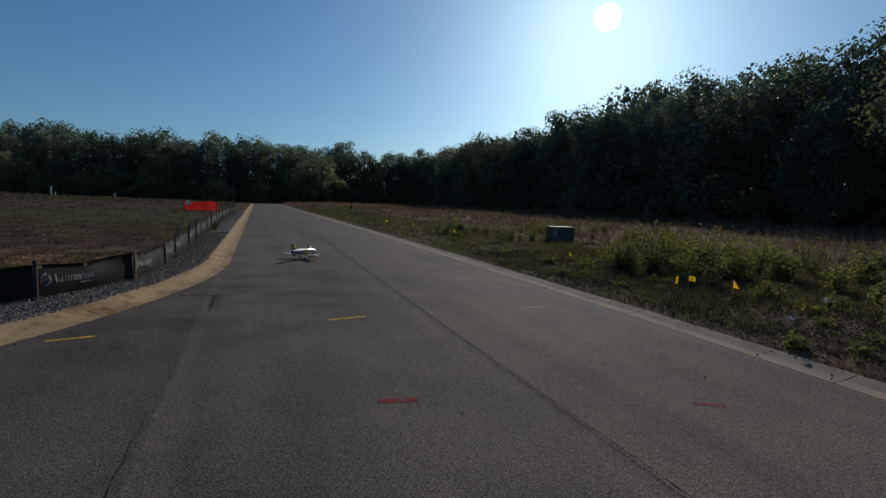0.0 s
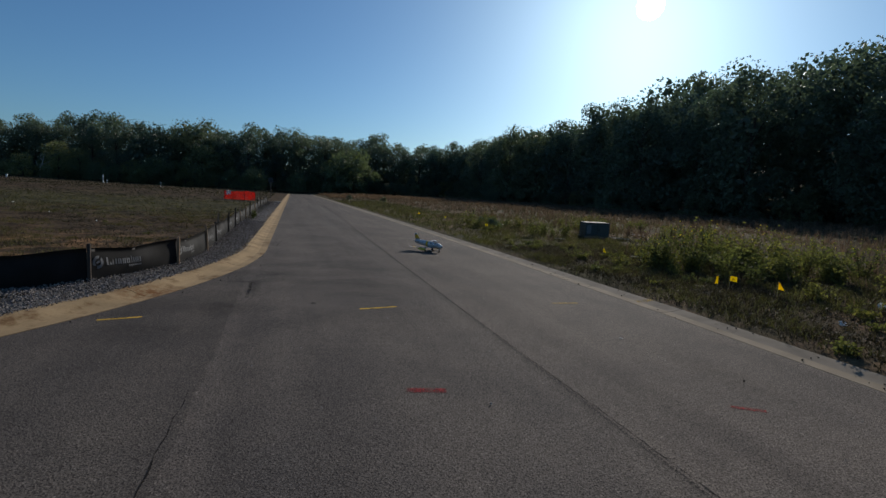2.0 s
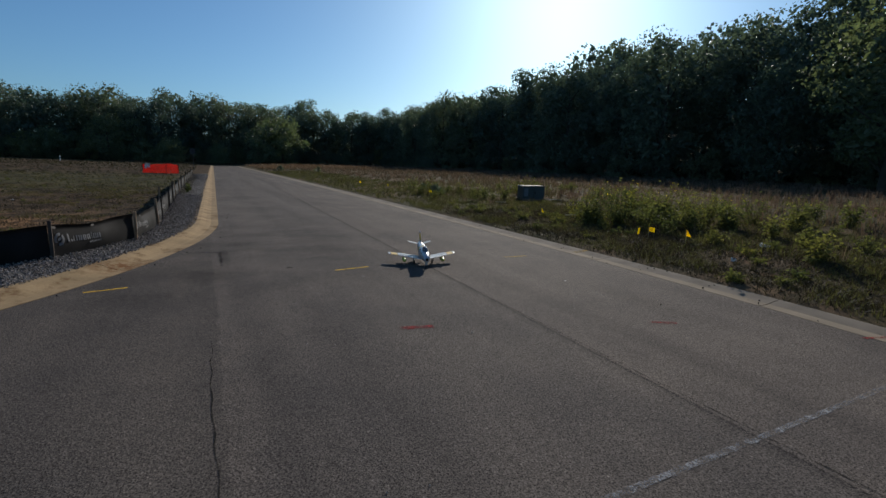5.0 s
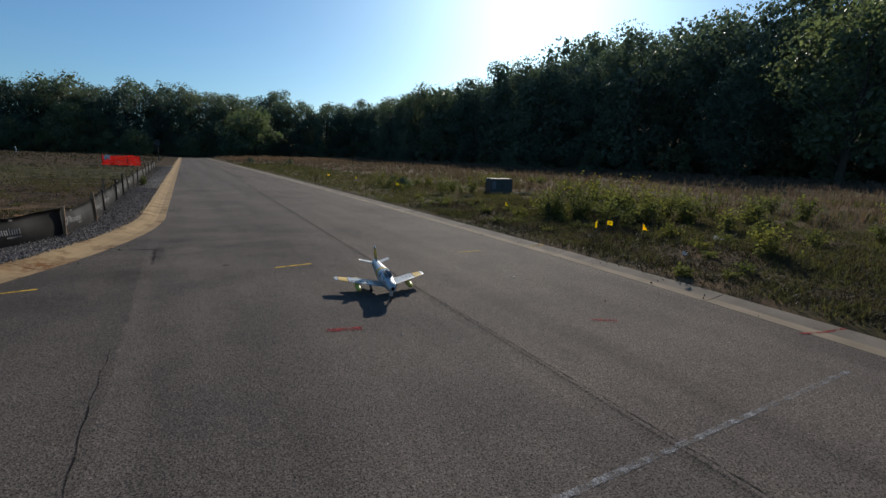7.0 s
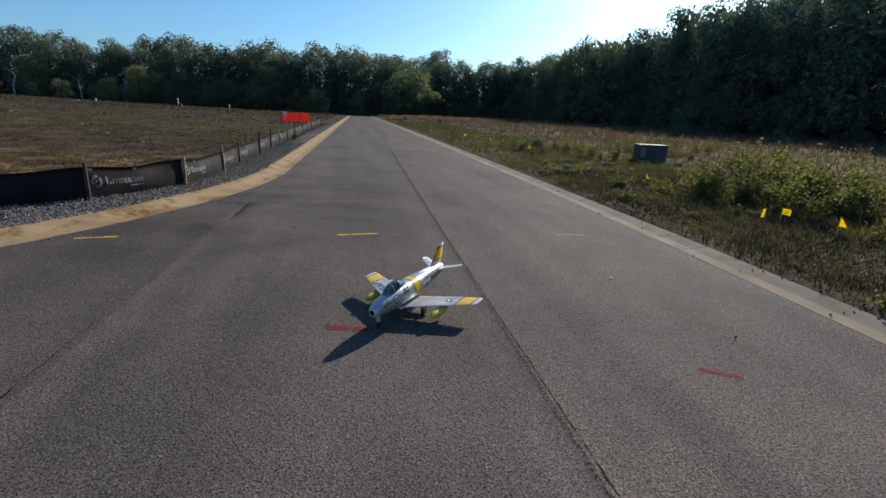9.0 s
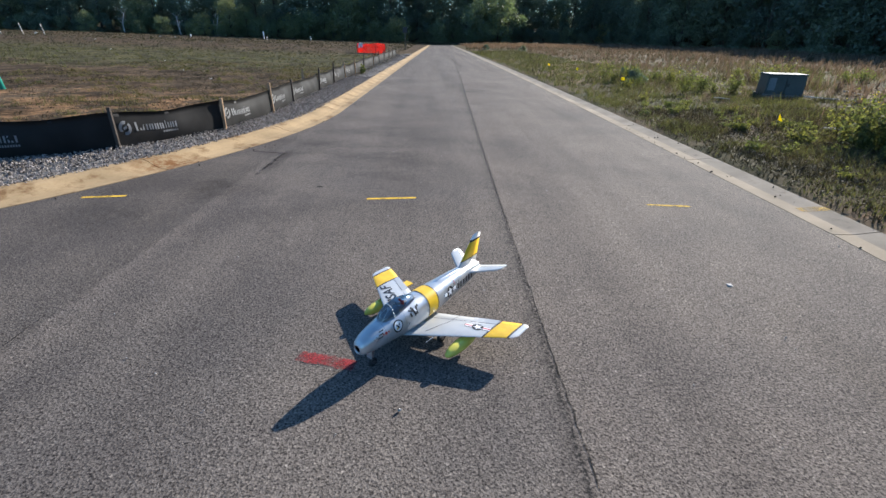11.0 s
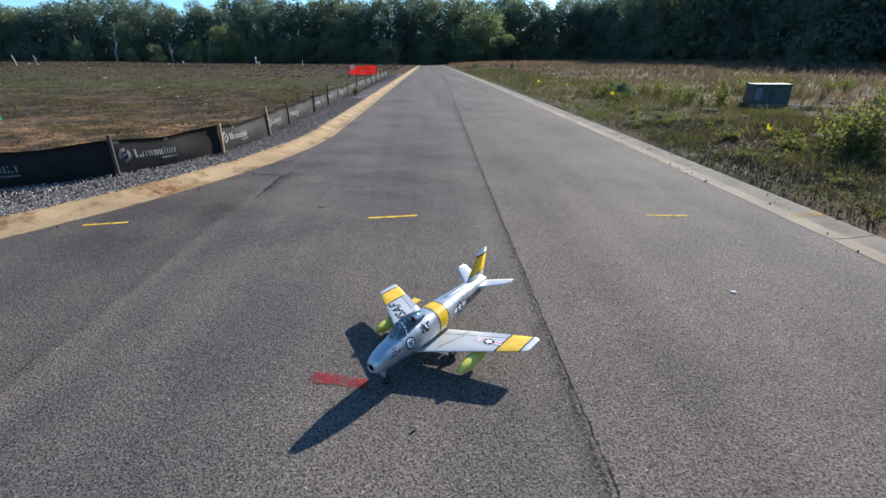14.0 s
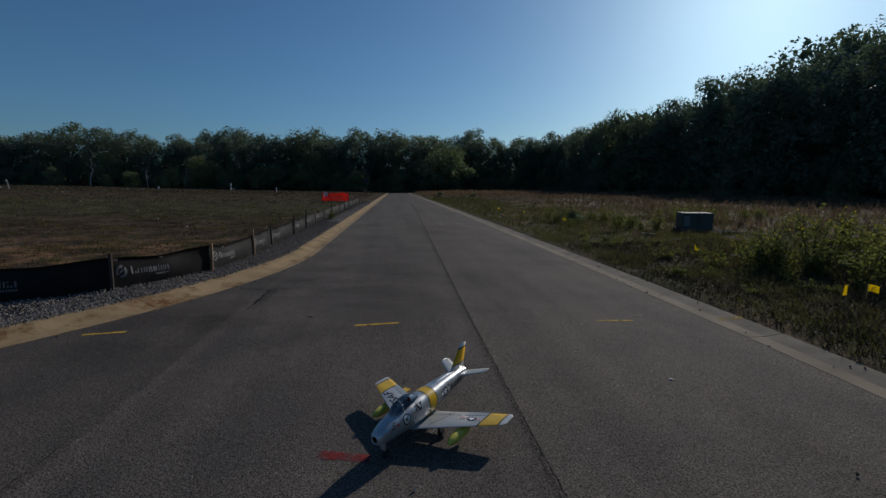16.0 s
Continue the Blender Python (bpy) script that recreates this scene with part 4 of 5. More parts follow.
grass("dead_grass", 30000, (-15, -2.5, 0, 24), 0.075, 0.006, DEAD, "dark dead turf on bare soil", left_side(1.4, 11, 0.05), 0.9, 6)
grass("dry_grass", 40000, (-15, -2.5, 0, 24), 0.05, 0.005, GRASS_DRY, "scattered dry straw tufts on clay", left_side(1.4, 7, 0.15), 0.9, 7)
grass("grass", 26000, (-45, -3, 17, 40), 0.10, 0.016, OLIVE, "thin olive turf over the far lot", left_side(1.2, 5, -0.2), 0.5, 5)
grass("dead_grass", 34000, (-75, -3, 38, 85), 0.10, 0.024, TURF, "thin brown turf over the far lot", left_side(1.2, 5, -0.4), 0.5, 5)
grass("dry_grass", 40000, (-160, -2, 70, 144), 0.16, 0.045, TURF, "far strip of rough grass", left_side(0.8), 0.4, 4)
grass("dry_grass", 8000, (-20, 30, 118, 146), 0.5, 0.03, GRASS_DULL, "rough grass where the road ends", lambda x, y: y > ROAD_END + 1.5, 0.4, 4)


def weed(rng, height, stems, spread, leaf, bloom=0):
    """A leafy weed: several stems, each with leaves up its length."""
    w = tagged(new("weed"), "leafy yellow-green weed growing in the field", "weed", group="weeds behind the kerb")
    tubes, lp, ls, fp = [], [], [], []
    for k in range(stems):
        an, out = rng.uniform(0, 6.28), spread * rng.uniform(0.2, 1)
        h = height * rng.uniform(0.6, 1.1)
        tip = Vector((out * math.cos(an), out * math.sin(an), h))
        tubes.append(tube([(0.03 * math.cos(an), 0.03 * math.sin(an), -0.02), tip * 0.5 + Vector((0, 0, h * 0.08)), tip], [0.006, 0.004, 0.002], 4))
        for j in range(30):
            p = tip * (0.2 + 0.8 * j / 29) + Vector(rng.normal(scale=0.035 + 0.02 * height, size=3))
            lp.append(p)
            ls.append(leaf * rng.uniform(0.5, 1.2))
        for j in range(bloom):
            fp.append(tip + Vector(rng.normal(scale=0.03, size=3)))
    tagged(part("stalk", joined(tubes), GRASS_GREEN, w), kind="stuff")
    part("foliage", leaf_quads(np.array(lp), np.array(ls), rng, 0.4), WEED, w)
    if fp:
        part("blossom", leaf_quads(np.array(fp), np.full(len(fp), 0.015), rng), BLOSSOM, w, "small yellow flowers")
    return w


W = [weed(rng, 0.70, 16, 0.40, 0.036), weed(rng, 0.50, 12, 0.34, 0.032), weed(rng, 0.22, 8, 0.14, 0.026), weed(rng, 0.85, 13, 0.36, 0.034, 1)]
spots = [(0, 8.2, 1.5), (3, 8.6, 2.0), (0, 9.0, 1.0), (1, 7.7, 2.1), (3, 9.3, 2.4), (0, 9.7, 1.6), (1, 8.9, 0.3), (2, 5.30, -3.25), (2, 5.36, -3.20), (2, 5.75, -3.7), (1, 8.8, -2.6), (0, 9.6, -1.6), (3, 10.4, 0.4), (1, 9.4, -3.4), (3, 8.0, 2.9), (1, 7.3, 3.1), (0, 10.3, 2.9), (1, 8.3, 12.5), (0, 8.0, 14.0), (2, 6.3, -1.6)]
spots += [(int(rng.integers(4)), rng.uniform(7.2, 16), rng.uniform(-7, 16)) for _ in range(70)]
spots += [(int(rng.integers(4)), rng.uniform(7.6, 12.5), rng.uniform(-1.5, 4.5)) for _ in range(34)]
# the grass round the utility box stays low
spots = [(k if not (7.4 < x < 13.0 and 3.4 < y < 9.6) else 2, x, y) for k, x, y in spots]
spots += [(2, rng.uniform(5.9, 8.4), rng.uniform(-4, 9)) for _ in range(46)]
# bare ground about the three flags
spots = [p for p in spots if math.hypot(p[1] - 6.75, p[2] + 0.95) > 1.15]
for k, x, y in spots:
    plant(W[k], x, y, rng.uniform(0.8, 1.2) * (1.2 if 7.4 < x < 10 and 0 < y < 3 else 1.0), rng.uniform(0, 6.28))
# clods of soil on both lots
n = 9000
cx = np.where(rng.uniform(size=n) < 0.62, rng.uniform(-14, -2.6, n), rng.uniform(5.2, 9.5, n))
cy = np.where(cx < 0, rng.uniform(0.5, 24, n), rng.uniform(-7, 9, n))
ok = np.where(cx < 0, (left_in(cx, cy) > 1.2) & (fence_off(cx, cy) < -0.1), cx - x_right(cy) > 0.46)
cx, cy = cx[ok], cy[ok]
CLOD = leaf_material("soil_clods", (0.060, 0.040, 0.024), (0.24, 0.145, 0.085), 0.0)
tagged(part("soil_clods", stone_mesh(rng, len(cx), np.stack([cx, cy, soil_z(cx, cy) + 0.005], 1), np.where(cx < 0, rng.uniform(0.008, 0.030, len(cx)), rng.uniform(0.005, 0.018, len(cx)))), CLOD), "brown clods and crumbs of dry soil", "soil", kind="stuff")
# low clumps scattered over the western lot
for _ in range(150):
    y = 3 + 30 * rng.uniform() ** 1.6
    x = -3.4 - rng.uniform(0.2, 9 + 0.5 * y)
    if left_in(x, y) > 1.6 and fence_off(x, y) < -0.4 and abs(x + 11.1) > 0.5:
        plant(W[2], x, y, rng.uniform(0.35, 0.75), rng.uniform(0, 6.28))
DOCK = weed(rng, 0.5, 6, 0.2, 0.05)
plant(DOCK, -2.55, 17.5, 1.1, 0)


# ---- small things in the lots ----
FLAG = leaf_material("yellow_flag_film", (0.80, 0.58, 0.012), (0.85, 0.62, 0.02), 0.55)
WIRE = mat("flag_wire", (0.25, 0.25, 0.25), 0.4, 0.9)
BLACKBAR = mat("black_print", (0.015, 0.015, 0.015), 0.6)


def flag(x, y, top, turn, w=0.125, h=0.10, fold=1.0):
    z0 = float(soil_z(x, y))
    f = tagged(new("marker_flag"), "small yellow utility flag on a thin wire", "flag", group="yellow utility flags")
    f.location = (x, y, z0)
    part("wire", tube([(0, 0, -0.05), (0, 0, (top - z0) * 0.5), (0.01, 0, top - z0 + 0.02)], [0.003] * 3, 6), WIRE, f)
    c, s = math.cos(turn), math.sin(turn)
    vs, fs = [], []
    for side in (0.0, 0.0012):
        for i in range(7):
            for j in range(4):
                q = w * i / 6 * (fold + (1 - fold) * j / 3)
                off = 0.018 * math.sin(i * 0.9) + side
                vs.append((c * q - s * off, s * q + c * off, top - z0 - h * j / 3 - 0.02 * (i / 6) ** 2))
    for i in range(6):
        for j in range(3):
            q = [i * 4 + j, i * 4 + j + 1, (i + 1) * 4 + j + 1, (i + 1) * 4 + j]
            fs += [tuple(q), tuple(k + 28 for k in q[::-1])]
    film = part("film", (vs, fs), FLAG, f)
    bars = []
    for j in range(3):
        z = top - z0 - 0.03 - 0.018 * j
        a0, a1 = 0.035, 0.035 + (0.05 if j != 1 else 0.035)
        bars.append(([(c * a0 + s * 0.022, s * a0 - c * 0.022, z), (c * a1 + s * 0.022, s * a1 - c * 0.022, z), (c * a1 + s * 0.022, s * a1 - c * 0.022, z - 0.008), (c * a0 + s * 0.022, s * a0 - c * 0.022, z - 0.008)], [(0, 1, 2, 3)]))
    part("print_bars", joined(bars), BLACKBAR, film)


flag(7.64, 4.10, 0.42, -0.4, 0.09, 0.13, 0.25)
flag(6.74, -0.31, 0.44, 3.5, 0.075, 0.14, 0.45)
flag(7.14, -0.25, 0.42, -0.5)
flag(7.23, -1.10, 0.47, -0.4, 0.11, 0.14, 0.15)
flag(7.42, 11.85, 0.52, -0.3)
flag(7.42, 17.35, 0.52, 0.5)
flag(7.07, 21.5, 0.5, -0.6)
for x, y, s in ((8.5, 13.3, 0.17), (8.9, 13.9, 0.14), (8.2, 64, 0.22), (11.8, 55, 0.22), (9.6, 17.0, 0.12)):
    plant(SHRUB, x, y, s, x)

BOXGREEN = grainy("dark_green_enamel", (0.028, 0.038, 0.036), (0.050, 0.062, 0.058), 12, 0.45, own=True)
# the body's green again, lightened to put sunlight into the lid's colour
BOXTOP = grainy("sunlit_box_lid", (0.05, 0.065, 0.06), (0.08, 0.095, 0.09), 12, 0.35, own=True)
bsdf(BOXTOP).inputs["Specular IOR Level"].default_value = 0.05
bsdf(BOXTOP).inputs["Roughness"].default_value = 0.7
PAD = grainy("concrete_pad", (0.12, 0.11, 0.10), (0.18, 0.17, 0.155), 25, 0.9)
LATH = grainy("bleached_lath", (0.24, 0.22, 0.19), (0.36, 0.33, 0.29), 25, 0.9)
LABELW = grainy("pale_label", (0.11, 0.12, 0.122), (0.17, 0.18, 0.182), 25, 0.6)
tb = tagged(new("transformer_box"), "dark green padmounted utility cabinet in the grass", "utility box")
tb.location, tb.rotation_euler = (11.50, 9.50, 0.20), (0, 0, -0.31)
part("pad", box_bm(-0.58, 0.58, -0.46, 0.46, -0.15, 0.06, 0.015), PAD, tb)
part("body", box_bm(-0.51, 0.51, -0.40, 0.40, 0.06, 0.60, 0.012, 0.02), BOXGREEN, tb)
part("lid", box_bm(-0.53, 0.53, -0.425, 0.425, 0.60, 0.64, 0.012, 0.02), BOXTOP, tb, "sloping lid, coloured paler as if sunlit")
part("door_seam", box_bm(-0.006, 0.006, -0.407, -0.392, 0.09, 0.54), BLACKBAR, tb)
part("latch", box_bm(0.03, 0.09, -0.42, -0.396, 0.28, 0.38, 0.006), BLACKBAR, tb)
part("label_plate", box_bm(-0.46, -0.27, -0.406, -0.388, 0.17, 0.53, 0.003), LABELW, tb, "pale warning plate")
WHITE = grainy("white_plastic", (0.62, 0.62, 0.6), (0.75, 0.75, 0.73), 20, 0.6)


def litter(x, y, s, n, label):
    z = float(soil_z(x, y))
    c = np.array([(x + rng.normal() * s * 0.5, y + rng.normal() * s * 0.5, z + abs(rng.normal()) * s * 0.3 + 0.05) for _ in range(n)])
    tagged(part("litter", leaf_quads(c, np.full(n, s * 0.5), rng), WHITE), label, "litter")


litter(8.1, -2.2, 0.08, 14, "crumpled white plastic scrap in the weeds")
litter(6.4, -2.6, 0.05, 8, "small white paper scrap behind the kerb")
for x, y, q in ((-52.0, 92.0, 0.30), (-49.5, 93.0, 0.22), (-66.0, 80.0, 0.25), (-43.0, 60.0, 0.14), (-24.5, 34.0, 0.10), (-14.0, 22.0, 0.06), (-10.5, 17.0, 0.05), (-7.6, 13.2, 0.05)):
    litter(x, y, q, 7, "small white scrap lying in the bare lot")
for x, y, size, turn in ((9.06, 8.39, 0.42, -0.58), (11.52, 7.87, 0.8, -0.59), (13.05, 8.55, 0.9, -1.71), (8.33, 3.49, 0.36, -0.48)):
    s = box_bm(-size / 2, size / 2, -0.025, 0.025, 0.12, 0.15, 0.005)
    ob = tagged(part("plank", s, LATH), "pale sun-bleached wooden lath in the grass", "lath", group="laths in the grass")
    ob.location, ob.rotation_euler = (x, y, float(soil_z(x, y)) - 0.04), (0, 0.03, turn)

NET = leaf_material("orange_safety_mesh", (0.75, 0.05, 0.03), (0.80, 0.07, 0.04), 0.6)


def safety_net():
    f = tagged(new("safety_fence"), "bright red-orange plastic mesh barrier on stakes", "fence")
    f.location = (-5.6, 45.2, float(soil_z(-5.6, 45.2)))
    length, n = 3.9, 46
    f.rotation_euler = (0, 0, -0.6)
    wob = lambda x, z: 0.10 * math.sin(x * 2.1) + 0.04 * math.sin(x * 7 + z * 3)
    top = lambda x: 0.92 + 0.05 * math.sin(x * 1.7) - 0.03 * math.sin(x * 5)
    pieces = []
    for k in range(n + 1):
        x = -length / 2 + length * k / n
        pieces.append(tube([(x, wob(x, z), 0.12 + (top(x) - 0.12) * z) for z in (0, 0.33, 0.66, 1)], [0.017] * 4, 4))
    for j in range(11):
        z = j / 10
        pieces.append(tube([(x, wob(x, z), 0.12 + (top(x) - 0.12) * z) for x in np.linspace(-length / 2, length / 2, 24)], [0.032] * 24, 4))
    part("mesh_sheet", joined(pieces), NET, f)
    for x in (-1.9, -0.7, 0.6, 1.9):
        part("stake", tube([(x, 0.05, -0.2), (x, 0.05, 1.0)], [0.025, 0.025], 6), DARKSTAKE, f)
    c = np.array([(-1.25 + 0.22 * math.cos(k), -0.12, 0.62 + 0.07 * math.sin(k * 2) + 0.02 * k) for k in range(18)])
    part("white_rag", leaf_quads(c, np.full(18, 0.17), rng), WHITE, f, "white rag tied to the mesh")


safety_net()
STEEL = grainy("dark_sign_steel", (0.035, 0.036, 0.04), (0.07, 0.07, 0.075), 20, 0.5, 0.6)
sign = tagged(new("street_sign"), "dark street sign on a slim steel post seen from behind", "sign")
sign.location = (-3.0, 62.0, float(soil_z(-3.0, 62.0)))
part("post", tube([(0, 0, -0.2), (0, 0, 2.9)], [0.045, 0.045], 8), STEEL, sign)
part("sign_plate", box_bm(-0.3, 0.3, -0.012, 0.012, 2.15, 2.85, 0.004), STEEL, sign).location.y = -0.06
part("bracket", box_bm(-0.06, 0.06, -0.055, 0.0, 2.45, 2.5), STEEL, sign)
for x, y, h, w in ((-37.5, 108, 1.6, 0.28), (-26.0, 104, 1.0, 0.12), (-36.2, 106, 0.6, 0.14), (-50, 100, 0.6, 0.3)):
    ob = tagged(new("marker_post"), "white utility marker post in the far lot", "post", group="white marker posts")
    ob.location = (x, y, float(soil_z(x, y)))
    part("shaft", box_bm(-w / 3, w / 3, -0.05, 0.05, -0.2, h, 0.01), WHITE, ob)
    part("cap", box_bm(-w / 2, w / 2, -0.07, 0.07, h * 0.7, h + 0.03, 0.01), WHITE, ob)
TEAL = grainy("teal_pipe_plastic", (0.020, 0.20, 0.155), (0.035, 0.27, 0.21), 6, 0.45, bumps=0.05)
CAP = grainy("weathered_pipe_cap", (0.42, 0.36, 0.30), (0.56, 0.50, 0.43), 30, 0.7)
pipe = tagged(new("riser_pipe"), "leaning teal plastic riser pipe with a pale cap", "pipe")
pipe.location = (-11.1, 8.34, float(soil_z(-11.0, 8.34)))
pipe.rotation_euler = (0, radians(-6.5), 0)
part("tube", tube([(0, 0, -0.25), (0, 0, 0.7), (0, 0, 1.46)], [0.066, 0.066, 0.066], 20), TEAL, pipe, smooth=True)
part("collar", tube([(0, 0, 1.30), (0, 0, 1.44)], [0.074, 0.074], 20), TEAL, pipe, smooth=True)
part("cap", tube([(0, 0, 1.44), (0, 0, 1.50), (0, 0, 1.515)], [0.084, 0.084, 0.068], 20), CAP, pipe, "pale dusty cap")
for x, y in ((-67.5, 75.0), (-64.0, 75.0), (-60.7, 75.0)):
    ob = tagged(part("stake", box_bm(-0.07, 0.07, -0.03, 0.03, -0.2, 1.6, 0.004), CAP), "slim pale survey stake leaning in the far lot", "stake", group="survey stakes")
    ob.location, ob.rotation_euler = (x, y, float(soil_z(x, y))), (0, -0.2, 0)
ob = tagged(part("stake", box_bm(-0.024, 0.024, -0.02, 0.02, -0.2, 0.80, 0.004), STAKE), "short pale wooden stake behind the black fence", "stake")
ob.location, ob.rotation_euler = (-3.05, 9.04, float(soil_z(-3.05, 9.04))), (0, 0.03, 0.3)
GLOW = mat("sun_disc", (0, 0, 0), 1)
bsdf(GLOW).inputs["Emission Color"].default_value = (1.0, 0.97, 0.9, 1)
bsdf(GLOW).inputs["Emission Strength"].default_value = 40.0
bm = bmesh.new()
bmesh.ops.create_icosphere(bm, subdivisions=3, radius=72)
az, el = radians(42.1), radians(20.9)
disc = tagged(part("sun", bm, GLOW, smooth=True), "glaring low sun in a clear sky", "sun", kind="structure")
disc.location = Vector((math.sin(az) * math.cos(el), math.cos(az) * math.cos(el), math.sin(el))) * 3000


# ---- the model jet ----
SILVER = mat("silver_foam_paint", (0.62, 0.65, 0.68), 0.32, 0.6)
_n = noise_of(SILVER, 9, 3, 0.5, thing_space(SILVER))
link(SILVER, ramp(SILVER, _n, (0.3, (0.39, 0.405, 0.412)), (0.7, (0.54, 0.545, 0.545))), bsdf(SILVER).inputs["Base Color"])
link(SILVER, ramp(SILVER, _n, (0.3, (0.26, 0.26, 0.26)), (0.7, (0.42, 0.42, 0.42))), bsdf(SILVER).inputs["Roughness"])
bump(SILVER, mixc(SILVER, 0.6, noise_of(SILVER, 90, 2, 0.5, thing_space(SILVER)), noise_of(SILVER, 14, 3, 0.5, thing_space(SILVER))), 0.25, 0.006)
WINGPAINT = mat("pale_silver_wing_paint", (0.6, 0.61, 0.62), 0.34, 0.15)
_n = noise_of(WINGPAINT, 7, 4, 0.55, thing_space(WINGPAINT))
link(WINGPAINT, ramp(WINGPAINT, _n, (0.3, (0.34, 0.35, 0.352)), (0.7, (0.42, 0.425, 0.42))), bsdf(WINGPAINT).inputs["Base Color"])
bump(WINGPAINT, noise_of(WINGPAINT, 90, 2, 0.5, thing_space(WINGPAINT)), 0.06, 0.002)
JETYELLOW = grainy("jet_yellow", (0.60, 0.36, 0.014), (0.68, 0.42, 0.022), 40, 0.35, own=True, big=8, bumps=0.03)
TANKYELLOW = grainy("tank_yellow_green", (0.55, 0.48, 0.07), (0.62, 0.54, 0.09), 40, 0.35, own=True, big=8, bumps=0.03)
JETBLACK = grainy("jet_black", (0.012, 0.012, 0.013), (0.022, 0.022, 0.024), 40, 0.45, own=True, big=8, bumps=0.03)
JETWHITE = grainy("jet_white", (0.72, 0.73, 0.74), (0.8, 0.8, 0.8), 40, 0.4, own=True, big=8, bumps=0.03)
JETRED = grainy("jet_red", (0.45, 0.02, 0.02), (0.52, 0.03, 0.03), 40, 0.4, own=True, big=8, bumps=0.03)
RUBBER = grainy("tyre_rubber", (0.012, 0.012, 0.012), (0.025, 0.025, 0.025), 60, 0.8, own=True)
METAL = grainy("gear_leg_metal", (0.25, 0.25, 0.26), (0.4, 0.4, 0.42), 60, 0.35, 0.9, own=True)
COCKPIT = grainy("dark_cockpit", (0.13, 0.134, 0.145), (0.22, 0.225, 0.24), 60, 0.7, own=True)
GLASS = mat("canopy_glass", (0.9, 0.94, 0.96), 0.04)
_t = GLASS.node_tree.nodes.new("ShaderNodeBsdfTransparent")
_t.inputs["Color"].default_value = (0.95, 0.97, 0.98, 1)
_g = GLASS.node_tree.nodes.new("ShaderNodeBsdfGlossy")
_g.inputs["Roughness"].default_value = 0.06
_f = GLASS.node_tree.nodes.new("ShaderNodeFresnel")
_f.inputs["IOR"].default_value = 1.42
_m = GLASS.node_tree.nodes.new("ShaderNodeMixShader")
link(GLASS, _f.outputs[0], _m.inputs[0])
link(GLASS, _t.outputs[0], _m.inputs[1])
link(GLASS, _g.outputs[0], _m.inputs[2])
link(GLASS, _m.outputs[0], GLASS.node_tree.nodes["Material Output"].inputs["Surface"])

# stations of the body: metres behind the nose, height of the middle, half width, half height
BODY = [(0.0, 0.175, 0.030, 0.031), (0.010, 0.177, 0.041, 0.042), (0.03, 0.181, 0.049, 0.051), (0.06, 0.185, 0.056, 0.060), (0.10, 0.189, 0.063, 0.069), (0.20, 0.199, 0.074, 0.081), (0.30, 0.205, 0.086, 0.090), (0.42, 0.210, 0.091, 0.093), (0.55, 0.216, 0.089, 0.090), (0.70, 0.224, 0.078, 0.083), (0.85, 0.233, 0.065, 0.073), (0.97, 0.240, 0.054, 0.062), (1.06, 0.244, 0.044, 0.050), (1.10, 0.246, 0.040, 0.044)]
_S, _Z, _W, _H = np.array(BODY).T
MID = 0.52


def hull(s, an, off=0.0):
    """A place on the body: s behind the nose, an from the right side upwards."""
    w, h, z = np.interp(s, _S, _W) + off, np.interp(s, _S, _H) + off, np.interp(s, _S, _Z)
    c, q = math.cos(an), math.sin(an)
    k = 0.88
    return Vector((w * math.copysign(abs(c) ** k, c), MID - s, z + h * math.copysign(abs(q) ** k, q)))


def hull_ring(s0, s1, off, n=36, steps=None):
    steps = steps or max(2, int((s1 - s0) / 0.02))
    verts = [hull(s0 + (s1 - s0) * i / steps, 2 * math.pi * k / n, off) for i in range(steps + 1) for k in range(n)]
    return verts, [(i * n + k, (i + 1) * n + k, (i + 1) * n + (k + 1) % n, i * n + (k + 1) % n) for i in range(steps) for k in range(n)]


# the wing: half span, then leading and trailing edge at root and tip
HALF, ROOT, TIP = 0.60, (0.275, 0.595), (0.660, 0.830)


def wing_at(x, f, up):
    """A place on the wing: x from the middle (right positive), f along the chord, up: +1 top, -1 underside."""
    k = abs(x) / HALF
    le, te = ROOT[0] + (TIP[0] - ROOT[0]) * k, ROOT[1] + (TIP[1] - ROOT[1]) * k
    thick = (0.030 - 0.017 * k) * (2.6 * (math.sqrt(max(f, 0)) * 0.62 - 0.30 * f - 0.32 * f * f)) if f < 1 else 0.0
    z = 0.114 + 0.040 * k
    return Vector((x, MID - (le + (te - le) * f), z + max(thick, 0.0012) * (0.62 if up > 0 else -0.38)))


def chord_of(x, s):
    k = abs(x) / HALF
    le, te = ROOT[0] + (TIP[0] - ROOT[0]) * k, ROOT[1] + (TIP[1] - ROOT[1]) * k
    return (s - le) / (te - le)


FS = [0, 0.015, 0.05, 0.12, 0.25, 0.4, 0.55, 0.7, 0.85, 1.0]


